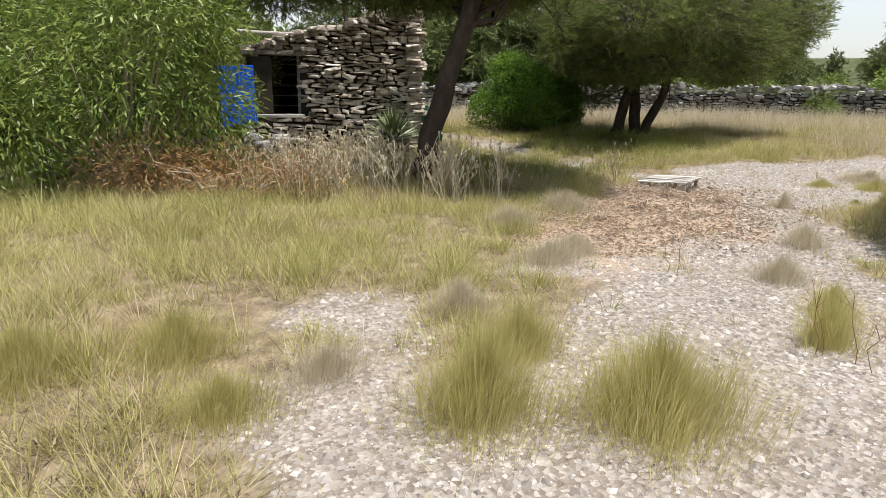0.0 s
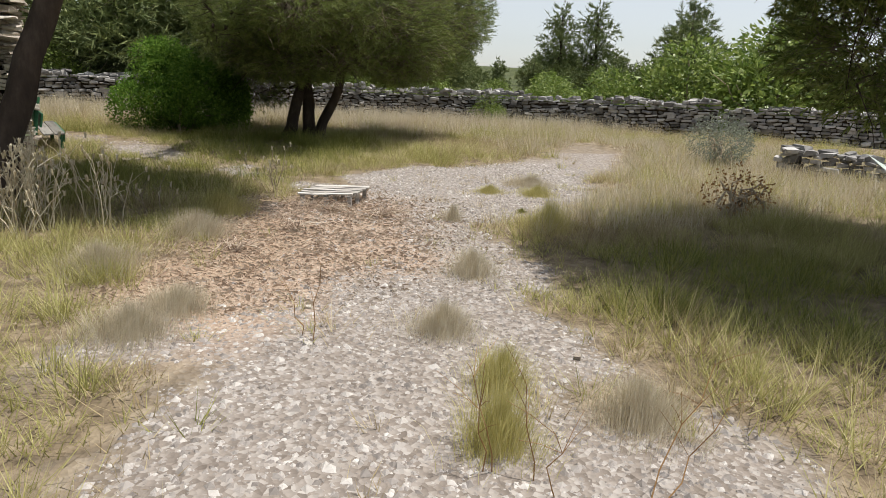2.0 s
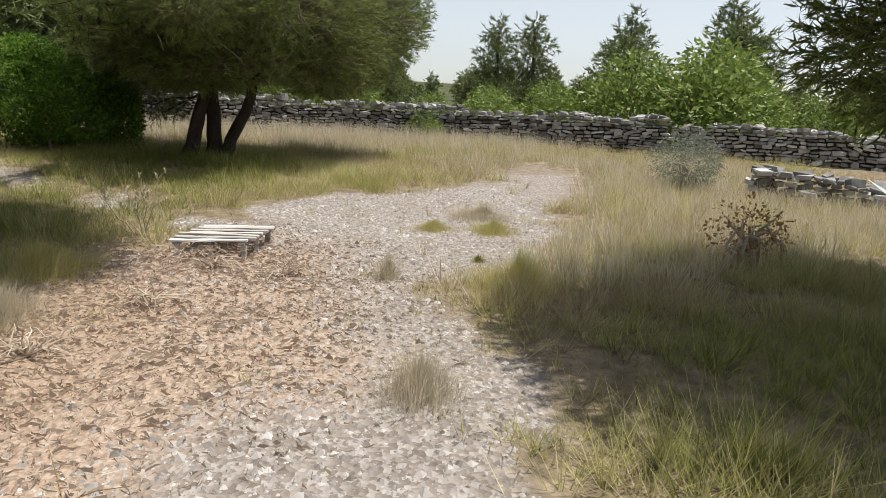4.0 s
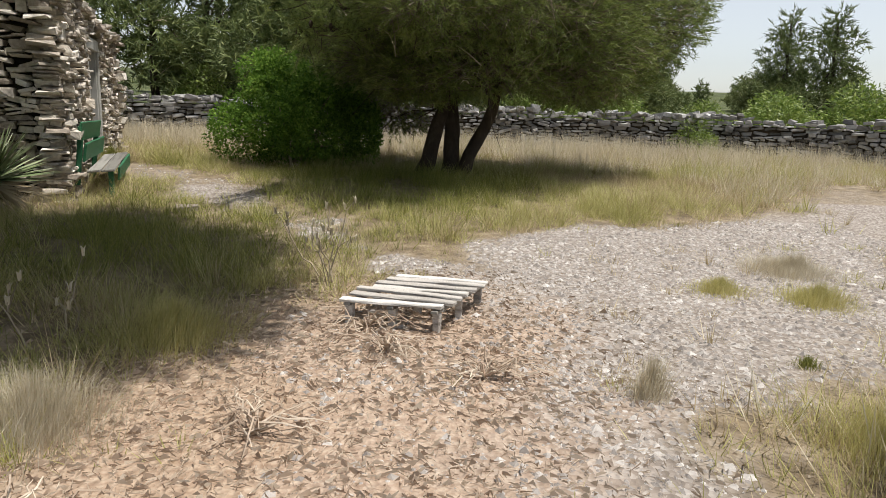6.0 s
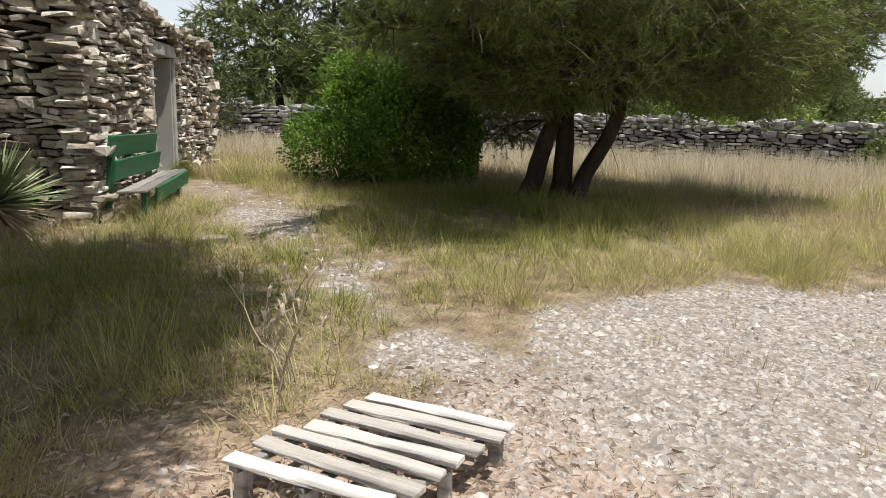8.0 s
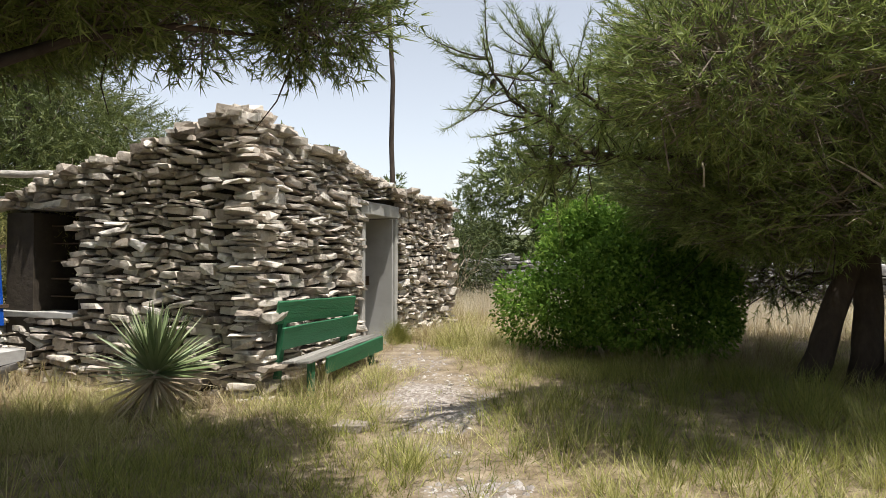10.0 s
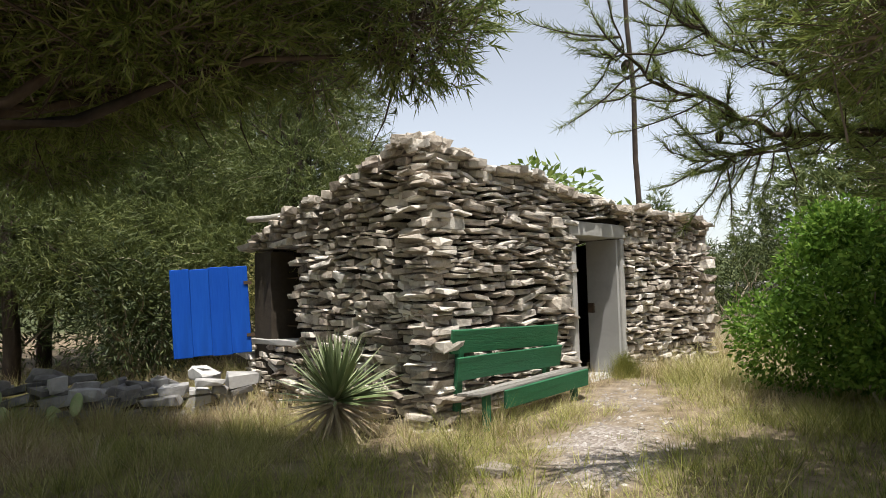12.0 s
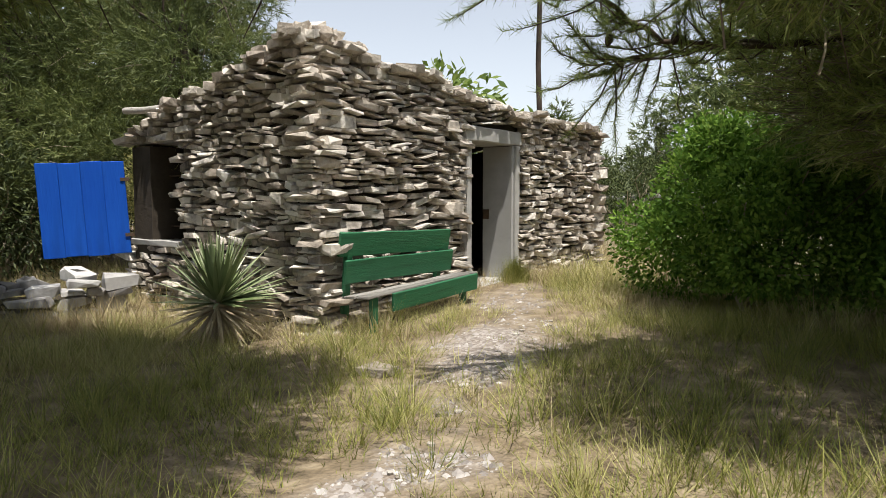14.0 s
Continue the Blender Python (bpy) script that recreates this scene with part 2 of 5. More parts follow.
# ---- plan ----
TRACK = [(1.5, -3.0, 1.1), (1.6, 2.2, 1.0), (2.45, 3.9, 1.35), (2.8, 5.3, 1.05), (3.5, 7.2, 0.85), (4.4, 9.4, 1.3), (5.8, 11.2, 1.6), (7.4, 12.6, 1.2), (9.6, 14.2, 0.7), (11.5, 17.0, 0.3)]
BARE = [(0.5, 2.0, 0.2), (0.35, 3.0, 0.3), (0.4, 3.9, 0.42), (0.75, 4.6, 0.1), (1.6, 5.2, 0.1), (2.3, 6.2, 0.4)]
FOOTPATH = [(3.5, 11.4, 0.3), (2.75, 12.5, 0.14), (2.1, 13.5, 0.1), (1.6, 14.3, 0.05), (0.9, 15.2, 0.08), (0.2, 16.2, 0.2), (-0.7, 17.0, 0.1)]
REDDISH = [(1.9, 6.2, 0.45), (2.7, 7.6, 1.0), (3.2, 8.9, 1.0), (3.6, 10.0, 0.5)]
CORNER = Vector((-0.55, 14.2, 0))
ALONG = Vector((-0.2507, 0.968, 0)).normalized()      # along the door wall
BACK = Vector((-0.968, -0.2507, 0)).normalized()       # along the window wall
OUT_DOOR = Vector((0.968, 0.2507, 0)).normalized()
OUT_WINDOW = Vector((0.2507, -0.968, 0)).normalized()
LONG, DEEP = 5.9, 3.4


def bare(x, y):
    """Below 0 on bare gravel, above on grass."""
    wob = (lattice(x, y, 0.7, 3) - 0.5) * 0.9 + (lattice(x, y, 0.23, 4) - 0.5) * 0.4
    return np.minimum(np.minimum(line_gap(x, y, TRACK), line_gap(x, y, BARE)), line_gap(x, y, FOOTPATH)) + wob


def in_hut(x, y, m=0.1):
    u = (x - CORNER.x) * ALONG.x + (y - CORNER.y) * ALONG.y
    v = (x - CORNER.x) * BACK.x + (y - CORNER.y) * BACK.y
    return (u > -m) & (u < LONG + m) & (v > -m) & (v < DEEP + m)


def height(x, y):
    """The ground's height: gentle swells, a little higher by the hut."""
    x, y = np.asarray(x, float), np.asarray(y, float)
    z = (lattice(x, y, 1.7, 7) - 0.5) * 0.06 + (lattice(x, y, 0.4, 8) - 0.5) * 0.025
    z += 0.2 * smooth01((y - 12.5) / 4.5)
    far = np.hypot(x - 3, y - 10)
    return z + 7.0 * smooth01((far - 45) / 120)


def h(x, y):
    return float(height(x, y))


# ---- ground ----
def ground_material():
    m = bpy.data.materials.new("ground_earth")
    m.use_nodes = True
    n, link = m.node_tree.nodes, m.node_tree.links.new
    bsdf = n["Principled BSDF"]
    bsdf.inputs["Roughness"].default_value = 0.95
    bsdf.inputs["Specular IOR Level"].default_value = 0.2
    co = n.new("ShaderNodeTexCoord").outputs["Object"]

    def noise_at(scale, detail=6):
        t = n.new("ShaderNodeTexNoise")
        t.inputs["Scale"].default_value = scale
        t.inputs["Detail"].default_value = detail
        link(co, t.inputs["Vector"])
        return t.outputs["Fac"]

    def ramp(v, cols):
        r = n.new("ShaderNodeValToRGB")
        e = r.color_ramp.elements
        while len(e) < len(cols):
            e.new(0.5)
        for i, (p, c) in enumerate(cols):
            e[i].position, e[i].color = p, (*c, 1)
        link(v, r.inputs["Fac"])
        return r.outputs["Color"]

    def mix(f, a, b):
        k = n.new("ShaderNodeMix")
        k.data_type = "RGBA"
        link(f, k.inputs["Factor"])
        link(a, k.inputs[6])
        link(b, k.inputs[7])
        return k.outputs[2]
    vor = n.new("ShaderNodeTexVoronoi")
    vor.inputs["Scale"].default_value = 34
    link(co, vor.inputs["Vector"])
    chips = ramp(vor.outputs["Color"], [(0.0, (0.15, 0.125, 0.105)), (0.5, (0.26, 0.225, 0.195)), (1.0, (0.42, 0.39, 0.36))])
    soil = ramp(noise_at(6), [(0.3, (0.11, 0.085, 0.055)), (0.5, (0.20, 0.155, 0.10)), (0.7, (0.30, 0.245, 0.165))])
    red = ramp(noise_at(30), [(0.3, (0.26, 0.175, 0.12)), (0.5, (0.38, 0.28, 0.205)), (0.7, (0.49, 0.39, 0.30))])
    at = n.new("ShaderNodeAttribute")
    at.attribute_name = "cover"
    sep = n.new("ShaderNodeSeparateColor")
    link(at.outputs["Color"], sep.inputs[0])
    c = mix(sep.outputs[0], soil, chips)
    c = mix(sep.outputs[1], c, red)
    scrub = ramp(noise_at(0.6), [(0.3, (0.035, 0.045, 0.018)), (0.5, (0.065, 0.08, 0.03)), (0.7, (0.12, 0.125, 0.055))])
    c = mix(sep.outputs[2], c, scrub)
    link(c, bsdf.inputs["Base Color"])
    b = n.new("ShaderNodeBump")
    b.inputs["Strength"].default_value = 0.8
    b.inputs["Distance"].default_value = 0.02
    link(vor.outputs["Distance"], b.inputs["Height"])
    link(b.outputs[0], bsdf.inputs["Normal"])
    return m


def build_ground():
    def axis(a, b, step):
        mid = list(np.arange(a, b, step))
        out, s, p = [], step, b
        while p < 700:
            out.append(p)
            s *= 1.35
            p += s
        low, s, p = [], step, a
        while p > -700:
            s *= 1.35
            p -= s
            low.append(p)
        return np.array(low[::-1] + mid + out)
    xs, ys = axis(-7, 15, 0.12), axis(0, 24, 0.12)
    X, Y = np.meshgrid(xs, ys)
    Z = height(X, Y)
    verts = np.stack([X, Y, Z], -1).reshape(-1, 3)
    nx, ny = len(xs), len(ys)
    i, j = np.meshgrid(np.arange(nx - 1), np.arange(ny - 1))
    a = (j * nx + i).ravel()
    ob = mesh_object("ground", verts, np.stack([a, a + 1, a + nx + 1, a + nx], 1), ground_material(), smooth=True)
    x, y = verts[:, 0], verts[:, 1]
    cover = np.zeros((len(verts), 4), np.float32)
    cover[:, 0] = (1 - smooth01((bare(x, y) + 0.25) / 0.6)) * np.where(y > 15.3, 0.35, 1)
    cover[:, 1] = (1 - smooth01((line_gap(x, y, REDDISH) + (lattice(x, y, 0.5, 11) - 0.5) * 0.8 + 0.3) / 0.9)) * 0.8
    cover[:, 2] = smooth01((np.hypot(x - 3, y - 10) - 26) / 8)
    cover[:, 3] = 1
    ob.data.color_attributes.new("cover", "FLOAT_COLOR", "POINT").data.foreach_set("color", cover.ravel())
    tagged(ob, "uneven pale gravel and dry earth under grass", "ground", kind="structure")


build_ground()


# ---- stones ----
def hull_stone(seed, points=7):
    """An angular limestone slab in the unit box, its outer faces nearly flat."""
    rng = random.Random(seed)
    bm = bmesh.new()
    for sx, sy, sz in itertools.product((1, -1), repeat=3):
        bm.verts.new((0.5 * sx * rng.uniform(0.5, 1), 0.5 * sy * rng.uniform(0.8, 1), 0.5 * sz * rng.uniform(0.35, 1)))
    for i in range(points):
        p = Vector((rng.uniform(-1, 1), rng.uniform(-1, 1), rng.uniform(-1, 1)))
        bm.verts.new(p / max(abs(p.x), abs(p.y), abs(p.z)) * rng.uniform(0.42, 0.5))
    r = bmesh.ops.convex_hull(bm, input=bm.verts)
    bmesh.ops.delete(bm, geom=[g for g in r["geom_interior"] if isinstance(g, bmesh.types.BMVert)], context="VERTS")
    bmesh.ops.triangulate(bm, faces=bm.faces)
    bmesh.ops.recalc_face_normals(bm, faces=bm.faces)
    bm.verts.index_update()
    v = np.array([tuple(q.co) for q in bm.verts])
    f = np.array([[q.index for q in t.verts] for t in bm.faces])
    me = bpy.data.meshes.new("stone")
    bm.to_mesh(me)
    bm.free()
    me.materials.append(STONE)
    return v, f, me


KINDS = [hull_stone(s) for s in range(26)]


def rot_z(a):
    c, s = math.cos(a), math.sin(a)
    return np.array([[c, -s, 0], [s, c, 0], [0, 0, 1.0]])


def course_wall(origin, along, out, length, top, holes, rng, low=0.034, high=0.105, wide=(0.10, 0.36), jut=0.05, z0=0.0):
    """Poses of the stones that face a dry wall: (middle, turn, size), course by course."""
    res = []
    turn = math.atan2(along.y, along.x)
    z = z0
    while z < top(0) + 5:
        hh = rng.uniform(low, high)
        u = -rng.uniform(0, 0.2)
        any_one = False
        while u < length:
            w = rng.uniform(*wide) * (0.7 + hh * 4)
            m = u + w / 2
            zz = z + hh / 2 + 0.03 * math.sin(m * 2.1 + z * 3) + rng.uniform(-0.012, 0.012)
            if zz + hh * 0.4 < top(min(max(m, 0), length)) and not any(a - 0.04 < m < b + 0.04 and c < zz < d for a, b, c, d in holes):
                p = origin + along * m + out * (rng.gauss(0, jut * 0.5) - 0.09)
                k = rng.uniform(0.64, 1.06)
                res.append((Vector((p.x, p.y, zz)), turn + rng.gauss(0, 0.11), (w * 1.08, rng.uniform(0.22, 0.32), hh * k * (1.7 if rng.random() < 0.1 else 1.0)), rng.gauss(0, 0.13)))
                any_one = True
            u += w + rng.uniform(0.0, 0.02)
        z += hh * 0.93
        if not any_one and z > 1.0:
            break
    return res


def place_stones(parent, stones, near, rng, mat_rest, single=300):
    """The stones nearest to a point as parts of their own, the others joined."""
    stones = sorted(stones, key=lambda s: (s[0] - near).length)
    rest = []
    for i, (p, turn, size, tip) in enumerate(stones):
        v, f, me = KINDS[rng.randrange(len(KINDS))]
        flip = rng.choice((1, -1)), rng.choice((1, -1))
        if i < single:
            ob = new("stone", me)
            ob.parent = parent
            ob.matrix_local = Matrix.Translation(p) @ Matrix.Rotation(turn, 4, "Z") @ Matrix.Rotation(tip, 4, "Y") @ Matrix.Diagonal((size[0], size[1], size[2], 1))
        else:
            q = v * np.array(size)
            c, s = math.cos(tip), math.sin(tip)
            q = q @ np.array([[c, 0, s], [0, 1, 0], [-s, 0, c]]).T
            rest.append((q @ rot_z(turn).T + np.array(p), f))
    if rest:
        v, f = gather(rest)
        ob = mesh_object("rubble_masonry", v, f, mat_rest, parent)
        tagged(ob, kind="stuff")


def slab(corners_low, z_low, z_tops):
    """A prism over a four-sided plan with its own height at each corner."""
    bm = bmesh.new()
    lo = [bm.verts.new((c[0], c[1], z_low)) for c in corners_low]
    hi = [bm.verts.new((c[0], c[1], z)) for c, z in zip(corners_low, z_tops)]
    bm.faces.new(lo[::-1])
    bm.faces.new(hi)
    n = len(lo)
    for i in range(n):
        bm.faces.new((lo[i], lo[(i + 1) % n], hi[(i + 1) % n], hi[i]))
    return bm


# ---- hut ----
DOOR = (2.42, 3.42, 1.98)          # from, to, top along the door wall
WINDOW = (2.36, 3.28, 0.80, 1.95)  # from, to, sill, top along the window wall


def door_top(u):
    return float(np.interp(u, (0, 0.4, 1.8, 3.2, 5.9), (2.78, 2.76, 2.65, 2.47, 2.42))) + 0.03 * math.sin(u * 5)


def window_top(v):
    return float(np.interp(v, (0, 0.3, 0.65, 1.4, 2.3, 2.8, 3.4), (2.78, 2.88, 2.8, 2.54, 2.38, 2.22, 2.0))) + 0.02 * math.sin(v * 7)


def wall_block(origin, along, inward, u0, u1, z0, z1a, z1b, setback=0.1, thick=0.5):
    a, b = origin + along * u0 + inward * setback, origin + along * u1 + inward * setback
    c, d = b + inward * (thick - setback), a + inward * (thick - setback)
    return slab([a, b, c, d], z0, [z1a, z1b, z1b, z1a])


def build_hut():
    rng = random.Random(5)
    hut = empty("stone_hut")
    tagged(hut, "small dry-stone field hut of rough grey limestone with a stone roof", "hut")
    inn_d, inn_w = -OUT_DOOR, -OUT_WINDOW
    u0, u1, zt = DOOR
    cores = [(CORNER, ALONG, inn_d, 0.1, u0, -0.2, door_top(0.1) - 0.12, door_top(u0) - 0.12),
             (CORNER, ALONG, inn_d, u1, LONG - 0.1, -0.2, door_top(u1) - 0.12, door_top(LONG) - 0.12),
             (CORNER, ALONG, inn_d, u0, u1, zt + 0.2, door_top(u0) - 0.12, door_top(u1) - 0.12)]
    a, b, s, t = WINDOW
    cores += [(CORNER, BACK, inn_w, 0.1, a, -0.2, window_top(0.1) - 0.12, window_top(a) - 0.12),
              (CORNER, BACK, inn_w, b, DEEP - 0.03, -0.2, window_top(b) - 0.12, window_top(DEEP) - 0.1, 0.1, 0.24),
              (CORNER, BACK, inn_w, a, b, -0.2, s - 0.06, s - 0.06),
              (CORNER, BACK, inn_w, a, b, t, window_top(a) - 0.1, window_top(b) - 0.08)]
    far = CORNER + ALONG * LONG
    rear = CORNER + BACK * DEEP
    cores += [(far, BACK, -ALONG, 0.1, DEEP, -0.2, door_top(LONG) - 0.12, 1.9), (rear, ALONG, -BACK, 0.0, LONG, -0.2, 1.9, 1.9)]
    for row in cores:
        part("wall_core", wall_block(*row), DARKBACKING, hut)
    # roof: a sheet of rubble sloping back from the wall heads
    n = 10
    verts = []
    for i in range(n + 1):
        for j in range(n + 1):
            u, v = LONG * (0.03 + 0.94 * i / n), DEEP * (0.04 + 0.93 * j / n)
            zd = door_top(u) - 0.16
            z = zd + (1.82 - zd) * (v / DEEP) ** 1.3 + 0.12 * math.sin(math.pi * v / DEEP)
            p = CORNER + ALONG * u + BACK * v
            verts.append((p.x, p.y, z))
    quads = [(i * (n + 1) + j, (i + 1) * (n + 1) + j, (i + 1) * (n + 1) + j + 1, i * (n + 1) + j + 1) for i in range(n) for j in range(n)]
    mesh_object("roof", verts, quads, DARKBACKING, hut)
    # facing stones
    st = course_wall(CORNER, ALONG, OUT_DOOR, LONG, door_top, [(u0 - 0.05, u1 + 0.05, 0, zt + 0.22)], rng)
    st += course_wall(CORNER, BACK, OUT_WINDOW, DEEP, window_top, [(a, DEEP + 1, s - 0.1, t)], rng)
    st += course_wall(far, BACK, ALONG, DEEP, lambda v: door_top(LONG) - 0.18 * v, [], rng, 0.09, 0.17, (0.2, 0.5))
    st += course_wall(rear + ALONG * 0.3, ALONG, BACK, LONG - 0.3, lambda v: 1.9, [], rng, 0.12, 0.2, (0.3, 0.6))
    # the rounded corner and the wall heads
    for k in range(30):
        z = 0.05 + k * 0.088
        p = CORNER + (OUT_DOOR + OUT_WINDOW) * -0.17 + Vector((rng.gauss(0, 0.02), rng.gauss(0, 0.02), z + rng.uniform(-0.02, 0.02)))
        st.append((p, math.atan2(ALONG.y, ALONG.x) + rng.choice((0, 1.57, 0.8, 0.8)) + rng.gauss(0, 0.2), (rng.uniform(0.26, 0.4), rng.uniform(0.2, 0.28), rng.uniform(0.05, 0.12)), rng.gauss(0, 0.08)))
    for i in range(430):
        u, v = rng.uniform(0, LONG), rng.uniform(0, 1) ** 1.6 * DEEP
        if i < 90:
            u, v = rng.uniform(0, LONG), rng.uniform(-0.03, 0.2)
        elif i < 150:
            u, v = rng.uniform(-0.03, 0.2), rng.uniform(0, DEEP)
        zd = door_top(u) - 0.12
        z = zd + (1.84 - zd) * (max(v, 0) / DEEP) ** 1.3 + 0.12 * math.sin(math.pi * max(v, 0) / DEEP)
        if u < 0.25:
            z = window_top(max(v, 0)) - 0.05
        p = CORNER + ALONG * u + BACK * v
        w = rng.uniform(0.14, 0.38)
        st.append((Vector((p.x, p.y, z + rng.uniform(0, 0.05))), rng.uniform(0, 6.3), (w, w * rng.uniform(0.5, 0.9), rng.uniform(0.06, 0.13)), rng.gauss(0, 0.14)))
    for k in range(14):
        p = CORNER + ALONG * rng.uniform(0.05, 0.9) + BACK * rng.uniform(0.15, 0.9)
        st.append((Vector((p.x, p.y, 2.72 + rng.uniform(0, 0.1))), rng.uniform(0, 6.3), (rng.uniform(0.2, 0.42), rng.uniform(0.15, 0.3), rng.uniform(0.07, 0.12)), rng.gauss(0, 0.12)))
    place_stones(hut, st, CORNER + ALONG * 1.6 + Vector((0, 0, 1.4)), rng, STONES)
    # door surround: lintel and two cast jambs
    turn = math.degrees(math.atan2(ALONG.y, ALONG.x))

    def on_wall(u, d, z):
        p = CORNER + ALONG * u + OUT_DOOR * d
        return pose(p.x, p.y, z, 0, 0, turn)
    for nm, u, w, z, hh in (("lintel", (u0 + u1) / 2, u1 - u0 + 0.26, zt + 0.09, 0.18), ("jamb", u0 - 0.045, 0.09, zt / 2, zt), ("jamb", u1 + 0.045, 0.09, zt / 2, zt)):
        o = part(nm, board((w, 0.5, hh), 0.012, 0.006, int(u * 9), 2), CONCRETE, hut, "rough cast concrete")
        o.matrix_local = on_wall(u, -0.235, z)
    o = part("threshold", board((u1 - u0 + 0.1, 0.6, 0.14), 0.015, 0.008, 3), CONCRETE, hut)
    o.matrix_local = on_wall((u0 + u1) / 2, -0.25, 0.16)
    # the open grey door leaf, standing in against its far jamb
    leaf = part("door", board((0.045, 0.46, 1.9), 0.004), GREYPAINT, hut, "grey painted door standing open inwards")
    leaf.matrix_local = on_wall(u1 - 0.03, -0.25, 1.02)
    lock = part("latch", board((0.03, 0.09, 0.13), 0.004), RUST, leaf, "rusty latch")
    lock.location = (-0.035, 0.17, 0.06)
    # window: sill, frame and iron bars
    wt = math.degrees(math.atan2(BACK.y, BACK.x))

    def on_side(v, d, z):
        p = CORNER + BACK * v + OUT_WINDOW * d
        return pose(p.x, p.y, z, 0, 0, wt)
    o = part("window_sill", board((b - a + 0.14, 0.34, 0.07), 0.01, 0.006, 4, 2), CONCRETE, hut, "pale cast concrete sill")
    o.matrix_local = on_side((a + b) / 2, -0.14, s - 0.03)
    for v in (a + 0.03, b - 0.03):
        o = part("window_frame", board((0.06, 0.08, t - s), 0.004, 0.002, 1), GREYWOOD, hut)
        o.matrix_local = on_side(v, -0.26, (s + t) / 2)
    for k in range(5):
        v, f = tube([(-(b - a) / 2, 0, 0), ((b - a) / 2, 0, 0)], [0.009, 0.009], 6)
        o = mesh_object("window_bar", v, f, RUST, hut)
        o.matrix_local = on_side((a + b) / 2, -0.24, s + 0.16 + k * 0.2)
    o = part("lintel", board((b - a + 0.3, 0.4, 0.1), 0.012, 0.01, 6, 2), GREYWOOD, hut, "dark timber lintel")
    o.matrix_local = on_side((a + b) / 2, -0.24, t + 0.03)
    # the blue shutter, swung out from its hinge at the far side of the window
    sh = empty("window_shutter")
    tagged(sh, "bright blue painted plank shutter standing open beside the hut window", "shutter")
    hx, hy, tx, ty = -3.62, 13.30, -3.98, 12.42
    L = math.hypot(tx - hx, ty - hy)
    sh.matrix_world = pose(hx, hy, 0.66, 0, 3.2, math.degrees(math.atan2(ty - hy, tx - hx)))
    for k in range(4):
        o = part("plank", board((L / 4 - 0.003, 0.026, 1.09 + (0.02 if k % 2 else 0)), 0.004, 0.002, k), BLUEPAINT, sh)
        o.location = (L * (k + 0.5) / 4, 0, 0.53)
    for z in (0.2, 0.86):
        o = part("batten", board((L * 0.92, 0.024, 0.08), 0.004), BLUEPAINT, sh)
        o.location = (L / 2, -0.026, z)
    for z in (0.2, 0.86):
        o = part("hinge", board((0.1, 0.012, 0.04), 0.002), RUST, sh)
        o.location = (0.0, 0.02, z)


build_hut()


# ---- dry-stone walls ----
def build_field_wall(name, pts, top, thick, seed, label, wide=(0.12, 0.34), high=(0.06, 0.15), single=0, ragged=0.12):
    rng = random.Random(seed)
    ob = empty(name)
    tagged(ob, label, "stone wall")
    stones = []
    for (ax, ay), (bx, by) in zip(pts, pts[1:]):
        a, b = Vector((ax, ay, 0)), Vector((bx, by, 0))
        L = (b - a).length
        al = (b - a) / L
        out = Vector((al.y, -al.x, 0))
        z0 = h(ax, ay) - 0.05
        prof = lambda u, a0=a, d0=al: z0 + top - ragged + ragged * 2 * float(lattice((a0 + d0 * u).x, (a0 + d0 * u).y, 1.1, seed))
        part("wall_core", slab([a - out * 0.1, b - out * 0.1, b - out * (thick - 0.1), a - out * (thick - 0.1)], z0 - 0.3, [z0 + top - ragged - 0.14] * 4), DARKBACKING, ob)
        stones += course_wall(a, al, out, L, prof, [], rng, *high, wide, 0.09, z0)
        for i in range(int(L * 6)):
            p = a + al * rng.uniform(0, L) - out * rng.uniform(0, thick)
            w = rng.uniform(0.2, 0.45)
            stones.append((Vector((p.x, p.y, prof((p - a).dot(al)) - 0.06 + rng.uniform(-0.03, 0.06))), rng.uniform(0, 6.3), (w, w * rng.uniform(0.5, 0.9), rng.uniform(0.09, 0.2)), rng.gauss(0, 0.2)))
    place_stones(ob, stones, Vector((pts[0][0], pts[0][1], 0.5)), rng, GREYSTONES, single)
    return ob


build_field_wall("field_wall", [(-11, 26.0), (-3, 26.3), (4, 26.6), (9.5, 26.2), (15.6, 23.6), (18.6, 20.6)], 1.25, 0.7, 21, "long grey dry-stone wall round the field, pale tops")
build_field_wall("field_wall", [(19.5, 21.0), (25, 15.5), (31, 8)], 1.2, 0.7, 22, "grey dry-stone wall beyond the gap")
build_field_wall("low_wall", [(-5.0, 8.8), (-4.1, 10.3), (-3.3, 11.4), (-3.0, 12.9)], 0.48, 0.8, 23, "low tumbled dry-stone wall running from the hut", (0.15, 0.4), (0.08, 0.16))
build_field_wall("low_wall", [(13.6, 12.8), (15.2, 10.4), (16.5, 7.5)], 0.5, 0.9, 24, "low heap of grey stones round an agave", (0.12, 0.28), (0.08, 0.17), 0, 0.2)


